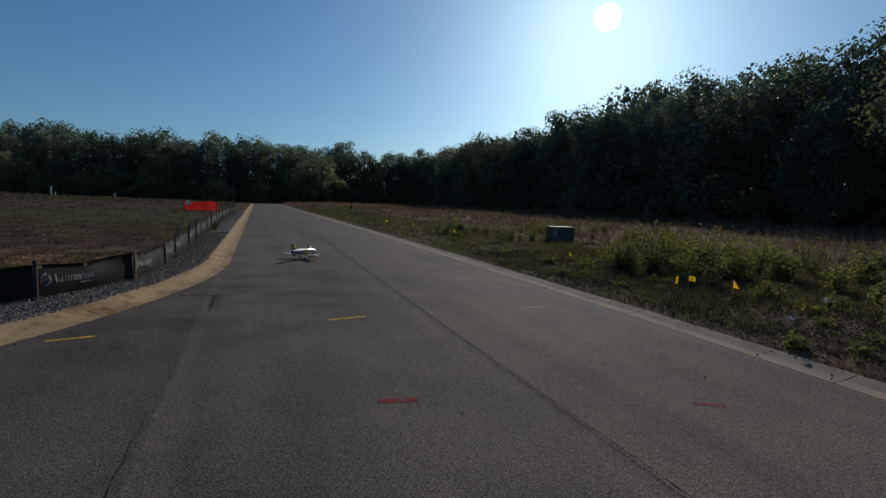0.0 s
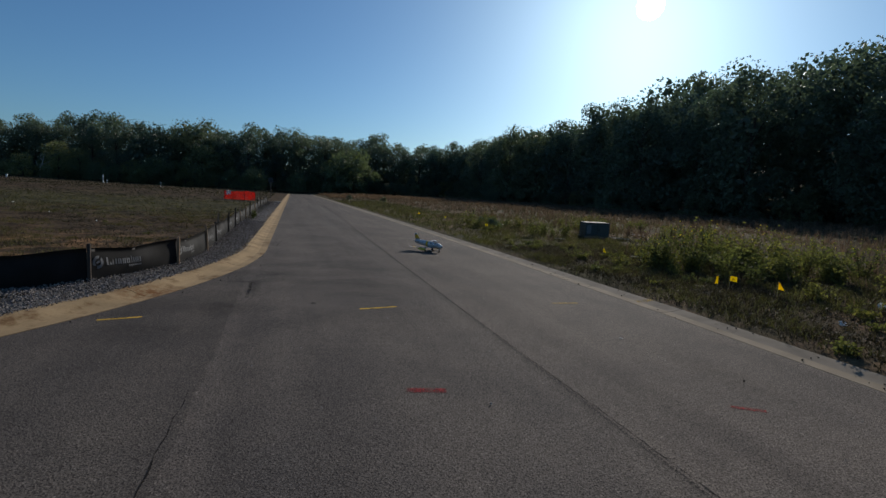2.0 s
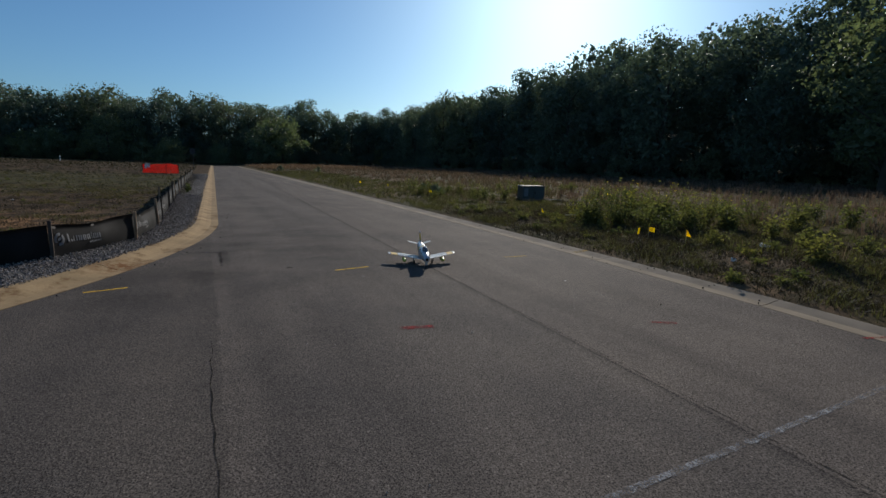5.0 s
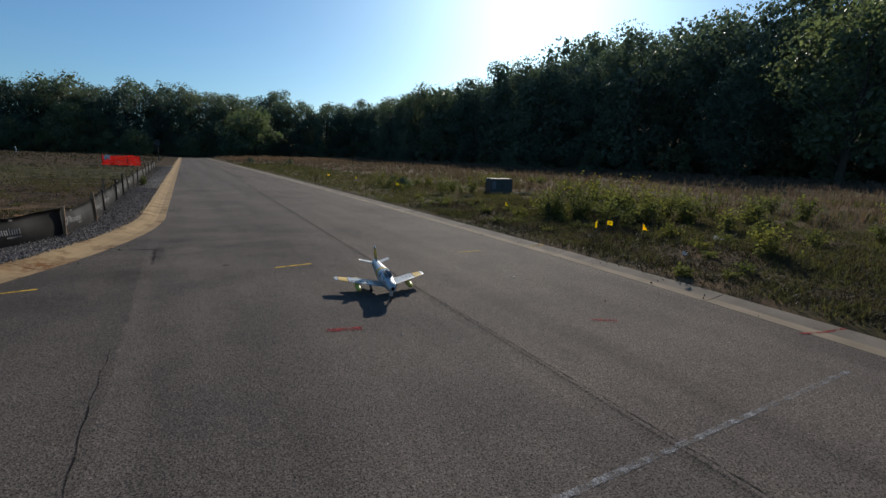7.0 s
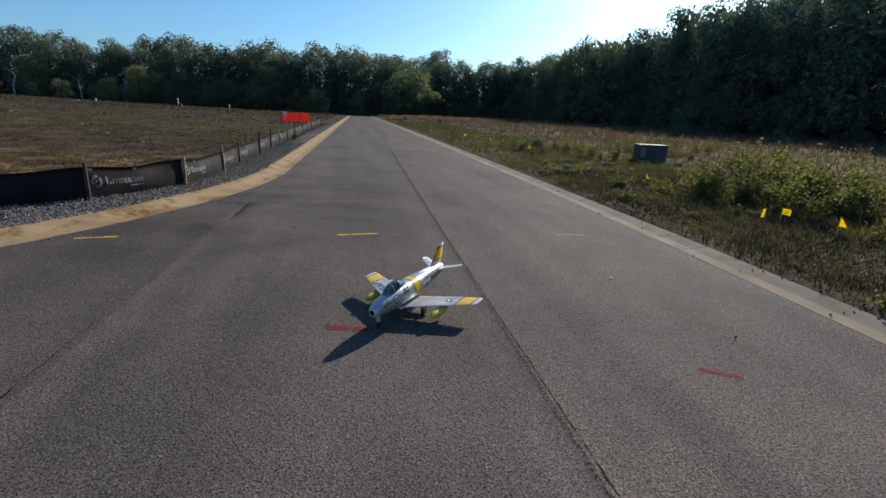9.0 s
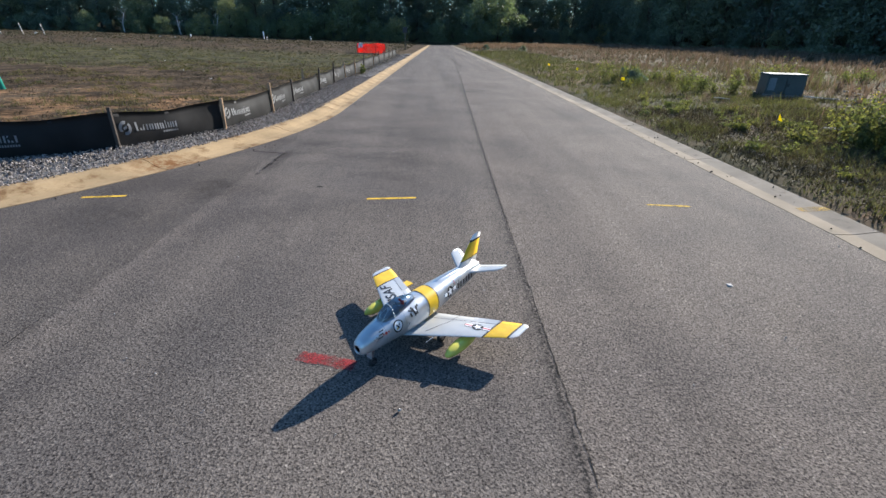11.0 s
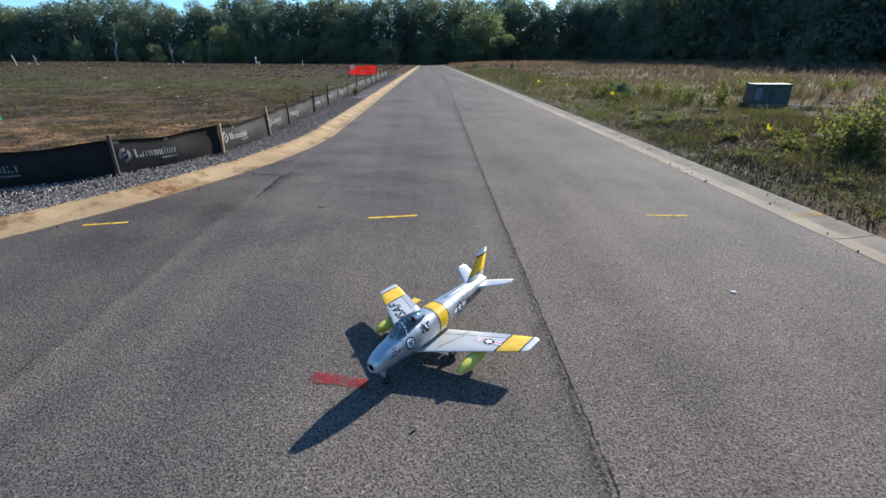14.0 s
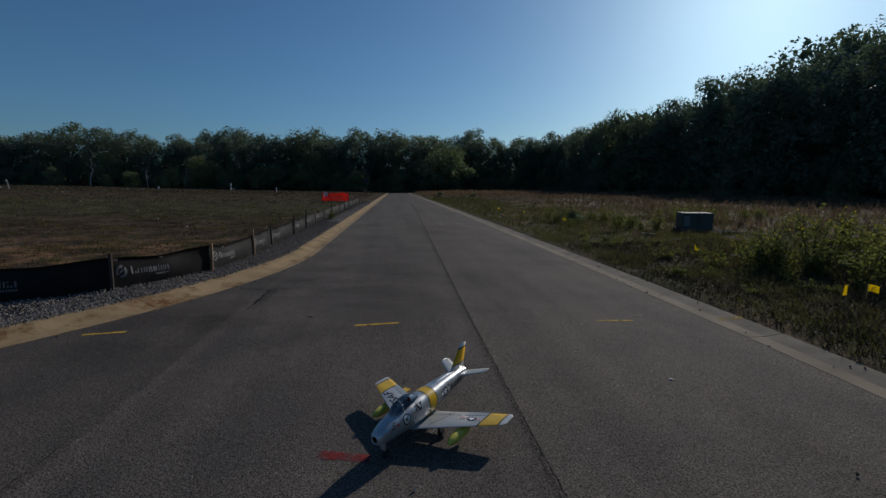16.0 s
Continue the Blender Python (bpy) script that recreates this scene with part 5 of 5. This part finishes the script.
def wing_piece(sign, k0, k1, steps=4, round_tip=False):
    loop = [(f, 1) for f in FS] + [(f, -1) for f in FS[-1:0:-1]]
    verts, faces, n = [], [], len(loop)
    for i in range(steps + 1):
        k = k0 + (k1 - k0) * i / steps
        for f, up in loop:
            p = wing_at(sign * k * HALF, f, up)
            if round_tip and i:
                t = i / steps
                c = wing_at(sign * k * HALF, 0.55, 0.0)
                q = 1 - 0.34 * t**3
                p = Vector((p.x, c.y + (p.y - c.y) * q, c.z + (p.z - c.z) * (1 - 0.7 * t**2)))
            verts.append(p)
    for i in range(steps):
        faces += [(i * n + j, i * n + (j + 1) % n, (i + 1) * n + (j + 1) % n, (i + 1) * n + j) for j in range(n)]
    return verts, faces + ([tuple(range(steps * n, steps * n + n))[::-1]] if round_tip else [])


def fin_piece(h0, h1, root=(0.86, 1.10), tip=(1.055, 1.145), z0=0.27, top=0.500, thick=0.011, steps=3, lateral=None):
    """An upright or lying tail surface between two shares of its height."""
    prof = [(0, 0), (0.08, 0.7), (0.3, 1), (0.6, 0.8), (1, 0.08), (0.6, -0.8), (0.3, -1), (0.08, -0.7)]
    verts, faces, n = [], [], len(prof)
    for i in range(steps + 1):
        k = h0 + (h1 - h0) * i / steps
        le, te = root[0] + (tip[0] - root[0]) * k, root[1] + (tip[1] - root[1]) * k
        end = 1 - 0.45 * max(0, (k - 0.93) / 0.07) ** 2
        mid = (le + te) / 2 + 0.01
        for f, t in prof:
            s = mid + (le + (te - le) * f - mid) * end
            w = thick * (1 - 0.5 * k) * t
            if lateral is None:
                verts.append((w, MID - s, z0 + (top - z0) * k))
            else:
                verts.append((lateral * (0.02 + (0.215 - 0.02) * k), MID - s, 0.262 + 0.030 * k + w))
    for i in range(steps):
        faces += [(i * n + j, i * n + (j + 1) % n, (i + 1) * n + (j + 1) % n, (i + 1) * n + j) for j in range(n)]
    return verts, faces + ([tuple(range(steps * n, steps * n + n))[::-1]] if h1 == 1.0 else [])


def disc_poly(cx, cy, r, n=24, a0=0.0):
    return [(cx + r * math.cos(a0 + 2 * math.pi * k / n), cy + r * math.sin(a0 + 2 * math.pi * k / n)) for k in range(n)]


def star_polys(cx, cy, r, turn):
    pts = [(cx + (r if k % 2 == 0 else r * 0.40) * math.cos(turn + math.pi * k / 5), cy + (r if k % 2 == 0 else r * 0.40) * math.sin(turn + math.pi * k / 5)) for k in range(10)]
    return [[(cx, cy), pts[k], pts[(k + 1) % 10]] for k in range(10)]


def box_poly(cx, cy, w, h, turn=0.0):
    c, s = math.cos(turn), math.sin(turn)
    return [(cx + c * a - s * b, cy + s * a + c * b) for a, b in ((-w / 2, -h / 2), (w / 2, -h / 2), (w / 2, h / 2), (-w / 2, h / 2))]


def decals(name, polys, lay, material, parent, label=""):
    for poly in polys:
        decal(name, [poly], lay, material, parent, label)


def decal(name, polys, lay, material, parent, label=""):
    """Flat shapes laid on a surface by lay(u, v); fanned from their middle so that they follow it."""
    verts, faces = [], []
    for poly in polys:
        k = len(verts)
        pts = []
        for i, p in enumerate(poly):
            q = poly[(i + 1) % len(poly)]
            cut = max(1, int(math.dist(p, q) / 0.012))
            pts += [(p[0] + (q[0] - p[0]) * j / cut, p[1] + (q[1] - p[1]) * j / cut) for j in range(cut)]
        cx, cy = sum(p[0] for p in pts) / len(pts), sum(p[1] for p in pts) / len(pts)
        verts += [lay(cx, cy)] + [lay(*p) for p in pts]
        n = len(pts)
        faces += [(k, k + 1 + i, k + 1 + (i + 1) % n) for i in range(n)]
    return part(name, (verts, faces), material, parent, label)


def on_wing(sign, off=0.0012):
    return lambda u, s: wing_at(sign * u, min(max(chord_of(u, s), 0.0), 0.999), 1) + Vector((0, 0, off))


def on_side(sign, off=0.0015):
    """u: metres behind the nose, v: metres up round the body from its middle line."""
    def lay(u, v):
        w = float(np.interp(u, _S, _W))
        an = v / w
        return hull(u, an if sign > 0 else math.pi - an, off)
    return lay


def model_jet():
    jet = tagged(new("model_jet"), "silver radio-controlled model jet with yellow bands on a tricycle undercarriage", "model aircraft")
    body = part("fuselage", hull_ring(0.0, 1.10, 0.0), SILVER, jet, smooth=True)
    # intake lip and dark duct
    def rings(stations):
        vs = [hull(s, 2 * math.pi * k / 36, o) for s, o in stations for k in range(36)]
        return vs, [(a * 36 + k, a * 36 + (k + 1) % 36, (a + 1) * 36 + (k + 1) % 36, (a + 1) * 36 + k) for a in range(len(stations) - 1) for k in range(36)]

    dv, df = rings(((0.003, -0.0125), (0.02, -0.016), (0.10, -0.045)))
    part("intake", (dv, df + [tuple(range(72, 108))]), JETBLACK, body, "dark open nose intake", True)
    part("intake_lip", rings(((0.014, 0.0012), (0.0, 0.0015), (-0.004, -0.003), (-0.004, -0.009), (0.004, -0.013))), SILVER, body, "bright rounded intake lip", True)
    ex = [hull(1.10, 2 * math.pi * k / 36, o) + Vector((0, d, 0)) for d, o in ((0, 0), (-0.008, -0.006), (0.06, -0.012)) for k in range(36)]
    part("exhaust", (ex, [(i * 36 + k, (i + 1) * 36 + k, (i + 1) * 36 + (k + 1) % 36, i * 36 + (k + 1) % 36) for i in range(2) for k in range(36)] + [tuple(range(72, 108))]), JETBLACK, body, "dark exhaust nozzle", True)
    part("body_band", hull_ring(0.500, 0.585, 0.0012), JETYELLOW, body, "yellow band round the body", True)
    for s in (0.493, 0.585):
        part("band_edge", hull_ring(s, s + 0.007, 0.0016, steps=2), JETBLACK, body, "thin black edge line", True)
    part("red_line", ([hull(0.775 + d, 0.5 + 2.2 * k / 20, 0.0012) for k in range(21) for d in (0, 0.003)], [(2 * k, 2 * k + 2, 2 * k + 3, 2 * k + 1) for k in range(20)]), JETRED, body)
    for s in (0.155, 0.30, 0.68):
        part("panel_line", ([hull(s + d, 2 * math.pi * k / 40, 0.0006) for k in range(41) for d in (0, 0.0016)], [(2 * k, 2 * k + 2, 2 * k + 3, 2 * k + 1) for k in range(40)]), METAL, body)
    # spine fairing
    spine = tube([(0, MID - s, z) for s, z in ((0.60, 0.292), (0.70, 0.298), (0.85, 0.298), (0.95, 0.296), (1.04, 0.288))], [0.008, 0.014, 0.014, 0.012, 0.008], 12)
    part("spine", spine, SILVER, body, smooth=True)
    for sg, side in ((1, "right"), (-1, "left")):
        wing = part("wing", wing_piece(sg, 0.04, 0.720, 10), WINGPAINT, jet, smooth=True)
        part("wing_band", wing_piece(sg, 0.738, 0.922, 3), JETYELLOW, wing, "yellow band near the wing tip", True)
        part("band_edge", wing_piece(sg, 0.720, 0.738, 1), JETBLACK, wing, "thin black edge line", True)
        part("band_edge", wing_piece(sg, 0.922, 0.940, 1), JETBLACK, wing, "thin black edge line", True)
        part("wing_tip", wing_piece(sg, 0.940, 1.0, 6, True), WINGPAINT, wing, "pale silver rounded wing tip", True)
        # aileron gap and flap lines
        lay = on_wing(sg, 0.0008)
        hinge = []
        for k0, k1 in ((0.10, 0.44), (0.47, 0.735)):
            for j in range(8):
                ka, kb = k0 + (k1 - k0) * j / 8, k0 + (k1 - k0) * (j + 1) / 8
                sa = ROOT[0] + (TIP[0] - ROOT[0]) * ka + 0.76 * (ROOT[1] - ROOT[0] + ka * (TIP[1] - TIP[0] - ROOT[1] + ROOT[0]))
                sb = ROOT[0] + (TIP[0] - ROOT[0]) * kb + 0.76 * (ROOT[1] - ROOT[0] + kb * (TIP[1] - TIP[0] - ROOT[1] + ROOT[0]))
                hinge.append([(ka * HALF, sa), (kb * HALF, sb), (kb * HALF, sb + 0.003), (ka * HALF, sa + 0.003)])
        decal("hinge_line", hinge, lay, JETBLACK, wing)
        # aileron, trailing edge raised
        av, q = [], 8
        for j in range(q + 1):
            x = sg * HALF * (0.475 + 0.245 * j / q)
            for f, z in ((0.77, 0.0015), (0.985, 0.0055), (0.985, 0.002), (0.77, 0.0005)):
                av.append(wing_at(x, f, 1) + Vector((0, 0, z)))
        af = [(4 * j + c, 4 * j + (c + 1) % 4, 4 * j + 4 + (c + 1) % 4, 4 * j + 4 + c) for j in range(q) for c in range(4)]
        part("aileron", (av, af + [(0, 1, 2, 3), (4 * q + 3, 4 * q + 2, 4 * q + 1, 4 * q)]), WINGPAINT, wing, "slightly raised aileron")
        decal("root_line", [box_poly(0.165, 0.500, 0.0035, 0.20, -0.30), box_poly(0.186, 0.604, 0.018, 0.0035), box_poly(0.188, 0.632, 0.0035, 0.058, -0.2)], lay, JETBLACK, wing)
        # drop tank on its pylon
        prof = [(0.0, 0.002), (0.012, 0.014), (0.04, 0.026), (0.09, 0.035), (0.16, 0.038), (0.23, 0.033), (0.29, 0.020), (0.335, 0.004)]
        tank = part("drop_tank", tube([(sg * 0.335, MID - 0.345 - s, 0.082 + 0.01 * s) for s, _ in prof], [r for _, r in prof], 18), TANKYELLOW, jet, "yellow-green drop tank", True)
        part("pylon", box_bm(sg * 0.335 - 0.006, sg * 0.335 + 0.006, MID - 0.60, MID - 0.47, 0.09, 0.128, 0.002), TANKYELLOW, tank)
        # tailplane
        tail = part("tailplane", fin_piece(0.0, 1.0, (0.925, 1.095), (1.085, 1.190), thick=0.008, steps=10, lateral=sg), WINGPAINT, jet, smooth=True)
        line = []
        for q in range(9):
            k = 0.10 + 0.84 * q / 8
            le, te = 0.925 + 0.160 * k, 1.095 + 0.095 * k
            s = le + 0.66 * (te - le)
            line += [(sg * (0.02 + 0.195 * k), MID - s - d, 0.262 + 0.030 * k + 0.008 * (1 - 0.5 * k) * 0.74 + 0.0008) for d in (0, 0.003)]
        part("hinge_line", (line, [(2 * q, 2 * q + 2, 2 * q + 3, 2 * q + 1) for q in range(8)]), JETBLACK, tail)
        # main leg
        leg = part("main_leg", tube([(sg * 0.150, MID - 0.52, 0.125), (sg * 0.158, MID - 0.52, 0.10), (sg * 0.160, MID - 0.525, 0.036)], [0.008, 0.007, 0.006], 10), METAL, jet)
        part("gear_door", box_bm(sg * 0.176 - 0.002, sg * 0.176 + 0.002, MID - 0.56, MID - 0.49, 0.05, 0.118, 0.001), SILVER, leg)
        wheel = part("wheel", tube([(sg * 0.160 - 0.012, MID - 0.525, 0.034), (sg * 0.160 - 0.008, MID - 0.525, 0.034), (sg * 0.160 + 0.008, MID - 0.525, 0.034), (sg * 0.160 + 0.012, MID - 0.525, 0.034)], [0.026, 0.034, 0.034, 0.026], 24), RUBBER, jet, "black rubber wheel", True)
        part("hub", tube([(sg * 0.160 - 0.0135, MID - 0.525, 0.034), (sg * 0.160 + 0.0135, MID - 0.525, 0.034)], [0.014, 0.014], 16), METAL, wheel)
        if sg < 0:
            cx, cs = 0.360, 0.620
            decal("roundel", [disc_poly(cx, cs, 0.034)], on_wing(sg, 0.0014), JETBLACK, wing, "dark roundel with a white star")
            decal("roundel_star", star_polys(cx, cs, 0.031, 1.1), on_wing(sg, 0.0026), JETWHITE, wing)
            bars = [box_poly(cx + 0.056 * q, cs + 0.013 * q, 0.046, 0.030, 0.23) for q in (-1, 1)]
            decals("roundel_bar", [box_poly(cx + 0.056 * q, cs + 0.013 * q, 0.052, 0.037, 0.23) for q in (-1, 1)], on_wing(sg, 0.0013), JETBLACK, wing)
            decals("roundel_bar", bars, on_wing(sg, 0.0021), JETWHITE, wing, "white bar beside the roundel")
            decals("roundel_stripe", [box_poly(cx + 0.056 * q, cs + 0.013 * q, 0.046, 0.010, 0.23) for q in (-1, 1)], on_wing(sg, 0.0029), JETRED, wing)
            part("pitot_tube", tube([(-0.20, MID - 0.44, 0.125), (-0.20, MID - 0.33, 0.123)], [0.0022, 0.0015], 6), METAL, wing)
        else:
            # the four letters along the wing
            cu = bpy.data.curves.new("wing_letters", "FONT")
            cu.offset = 0.0016
            cu.body, cu.size, cu.align_x, cu.align_y, cu.space_character = "USAF", 0.100, "CENTER", "CENTER", 1.05
            tmp = bpy.data.objects.new("wing_letters", cu)
            scene.collection.objects.link(tmp)
            me = bpy.data.meshes.new_from_object(tmp.evaluated_get(bpy.context.evaluated_depsgraph_get()))
            bpy.data.objects.remove(tmp)
            bm = bmesh.new()
            bm.from_mesh(me)
            bmesh.ops.subdivide_edges(bm, edges=[ed for ed in bm.edges if ed.calc_length() > 0.02], cuts=3)
            lay = on_wing(1, 0.0016)
            tn = math.atan2(0.28, 0.60) + 0.03
            for v in bm.verts:
                a, b = v.co.x, v.co.y
                u = 0.306 + a * math.cos(tn) + b * math.sin(tn)
                s = 0.556 + a * math.sin(tn) - b * math.cos(tn)
                v.co = lay(u, s)
            part("letters", bm, JETBLACK, wing, "black letters on the upper wing")
            part("flap_tab", box_bm(0.300, 0.360, MID - 0.775, MID - 0.715, 0.132, 0.138, 0.001), JETYELLOW, wing, "small yellow tab at the trailing edge")
    # markings on both sides of the body
    for sg in (-1, 1):
        lay, lay2, lay3 = on_side(sg, 0.0012), on_side(sg, 0.0022), on_side(sg, 0.0030)
        decal("emblem", [disc_poly(0.240, 0.026, 0.034)], lay, JETBLACK, body, "black round emblem with a pale bird-like shape")
        decal("emblem_field", [disc_poly(0.240, 0.026, 0.0265)], lay2, JETWHITE, body)
        decal("emblem_mark", [box_poly(0.236, 0.024, 0.009, 0.030, 0.7), box_poly(0.247, 0.032, 0.008, 0.014, -0.5)], lay3, JETBLACK, body)
        decal("emblem_spot", [disc_poly(0.231, 0.013, 0.006)], on_side(sg, 0.0036), JETYELLOW, body)
        decals("small_insignia", [disc_poly(0.155, 0.024, 0.008), box_poly(0.137, 0.024, 0.008, 0.008), box_poly(0.173, 0.024, 0.008, 0.008)], lay, JETRED, body)
        decal("nose_art", [box_poly(0.372, 0.050, 0.016, 0.050, 0.35), box_poly(0.350, 0.064, 0.034, 0.010, -0.5), box_poly(0.345, 0.040, 0.012, 0.026, 0.2), box_poly(0.394, 0.058, 0.012, 0.040, -0.25), box_poly(0.408, 0.074, 0.020, 0.010, 0.7), box_poly(0.384, 0.030, 0.030, 0.009, 0.3), disc_poly(0.362, 0.078, 0.008)], lay, JETBLACK, body, "dark painted figure-like blot")
        decal("nose_art_pale", [box_poly(0.382, 0.056, 0.010, 0.024, 0.35)], lay2, JETWHITE, body)
        decal("roundel", [disc_poly(0.715, 0.012, 0.032)], lay, JETBLACK, body, "dark roundel with a white star")
        decal("roundel_star", star_polys(0.715, 0.012, 0.029, 1.57), lay2, JETWHITE, body)
        decals("roundel_bar", [box_poly(0.715 + 0.048 * q, 0.012, 0.034, 0.026) for q in (-1, 1)], lay, JETBLACK, body)
        decals("roundel_bar", [box_poly(0.715 + 0.048 * q, 0.012, 0.030, 0.020) for q in (-1, 1)], lay2, JETWHITE, body)
        decals("code_bar", [box_poly(0.812 + 0.033 * k, 0.004, 0.018, 0.030) for k in range(6)], lay, JETBLACK, body, "black bar of a code on the body")
        decals("gun_port", [box_poly(0.115 + 0.008 * k, 0.018 + 0.016 * k, 0.030, 0.006) for k in range(3)], lay, JETBLACK, body, "dark gun slot beside the nose")
    # canopy: sill, seat with a plain pilot dummy, glass, frame
    def bubble(s0, s1, wide, high, n=16, steps=14, off=0.0):
        vs, fs = [], []
        for i in range(steps + 1):
            t = i / steps
            s = s0 + (s1 - s0) * t
            rise = math.sin(math.pi * t ** 0.72) ** 0.62 if 0 < t < 1 else 0.0
            zb = float(np.interp(s, _S, _Z) + np.interp(s, _S, _H) * 0.72)
            for k in range(n + 1):
                an = math.pi * k / n
                vs.append(((wide * (0.35 + 0.65 * rise) + off) * math.cos(an), MID - s, zb + (high * rise + 0.012 + off) * math.sin(an) ** 0.9))
        for i in range(steps):
            fs += [(i * (n + 1) + k, i * (n + 1) + k + 1, (i + 1) * (n + 1) + k + 1, (i + 1) * (n + 1) + k) for k in range(n)]
        return vs, fs

    part("cockpit_tub", bubble(0.172, 0.455, 0.0465, 0.020), COCKPIT, body, "dark cockpit floor", True)
    part("canopy", bubble(0.160, 0.465, 0.049, 0.072), GLASS, jet, "clear bubble canopy", True)
    arch = lambda s, r: tube([(0.050 * math.cos(q) * 0.96, MID - s, 0.262 + 0.078 * math.sin(q)) for q in np.linspace(0, math.pi, 13)], [r] * 13, 6)
    part("windscreen_frame", arch(0.240, 0.0046), WINGPAINT, jet)
    for sg in (-1, 1):
        part("windscreen_strut", tube([(sg * 0.020, MID - 0.240, 0.333), (sg * 0.021, MID - 0.200, 0.305), (sg * 0.022, MID - 0.168, 0.276)], [0.0040] * 3, 6), WINGPAINT, jet)
        rim = [(sg * 0.0505, MID - s, float(np.interp(s, _S, _Z) + np.interp(s, _S, _H) * 0.72) + 0.004) for s in np.linspace(0.20, 0.44, 9)]
        part("canopy_rim", tube([(sg * 0.030, MID - 0.166, rim[0][2] - 0.004)] + rim + [(sg * 0.026, MID - 0.462, rim[-1][2])], [0.003] * 11, 6), SILVER, jet)
        part("instrument_block", box_bm(sg * 0.012 - 0.009, sg * 0.012 + 0.009, MID - 0.262, MID - 0.248, 0.285, 0.302, 0.003), JETWHITE if sg > 0 else METAL, jet)
    part("canopy_rear", bubble(0.445, 0.560, 0.034, 0.012, off=0.001), SILVER, jet, "silver fairing behind the canopy", True)
    bm = bmesh.new()
    bmesh.ops.create_uvsphere(bm, u_segments=12, v_segments=8, radius=0.017)
    bmesh.ops.translate(bm, verts=bm.verts, vec=(0, MID - 0.315, 0.318))
    bm2 = bmesh.ops.create_cone(bm, segments=10, radius1=0.026, radius2=0.014, depth=0.045, cap_ends=True)
    bmesh.ops.translate(bm, verts=bm2["verts"], vec=(0, MID - 0.320, 0.285))
    part("pilot_dummy", bm, METAL, jet, "small plain grey dummy under the canopy", True)
    part("seat_back", box_bm(-0.02, 0.02, MID - 0.352, MID - 0.338, 0.27, 0.325, 0.004), JETRED, jet, "red headrest")
    # fin in three colours
    fin = part("fin", fin_piece(0.0, 0.30, steps=3), SILVER, jet, smooth=True)
    part("fin_band", fin_piece(0.33, 0.80, steps=3), JETYELLOW, fin, "yellow band on the fin", True)
    part("band_edge", fin_piece(0.30, 0.33, steps=1), JETBLACK, fin, "thin black edge line")
    part("band_edge", fin_piece(0.80, 0.86, steps=1), JETBLACK, fin, "thin black edge line")
    part("fin_tip", fin_piece(0.86, 1.0, steps=6), JETWHITE, fin, "white fin tip", True)
    # nose leg
    leg = part("nose_leg", tube([(0, MID - 0.115, 0.15), (0, MID - 0.108, 0.08), (0.0, MID - 0.10, 0.030)], [0.008, 0.007, 0.005], 10), METAL, jet)
    part("gear_door", box_bm(-0.022, 0.022, MID - 0.080, MID - 0.076, 0.065, 0.145, 0.001), SILVER, leg, "silver nose gear door")
    wheel = part("wheel", tube([(q, MID - 0.10, 0.028) for q in (-0.011, -0.007, 0.007, 0.011)], [0.020, 0.028, 0.028, 0.020], 24), RUBBER, jet, "black rubber nose wheel", True)
    part("hub", tube([(-0.0125, MID - 0.10, 0.028), (0.0125, MID - 0.10, 0.028)], [0.012, 0.012], 16), METAL, wheel)
    return jet


jet = model_jet()


def motions():
    """The jet taxies in a right turn towards the camera, slows and stops by the red dash."""
    def row(t, x, y, heading):
        h = radians(heading)
        return t, pose(x + MID * math.sin(h), y - MID * math.cos(h), 0.001, 0, 0, heading)

    walk(jet, [
        row(0.0, 0.78, 7.40, -42), row(0.5, 1.24, 7.62, -66), row(1.0, 1.97, 7.57, -92), row(1.5, 2.76, 7.08, -119),
        row(2.0, 3.36, 6.03, -150), row(2.5, 3.37, 4.71, -183), row(3.0, 3.08, 3.54, -199), row(3.5, 2.52, 2.27, -206),
        row(4.0, 2.00, 1.14, -207.5), row(4.7, 1.52, -0.10, -203), row(5.5, 1.18, -1.17, -190), row(6.5, 1.02, -2.06, -184),
        row(7.0, 0.92, -2.32, -190.5), row(7.5, 0.655, -2.70, -207), row(8.0, 0.39, -2.93, -219), row(8.5, 0.350, -2.985, -220),
        row(9.0, 0.350, -2.985, -220), row(16.0, 0.350, -2.985, -220),
    ])


motions()
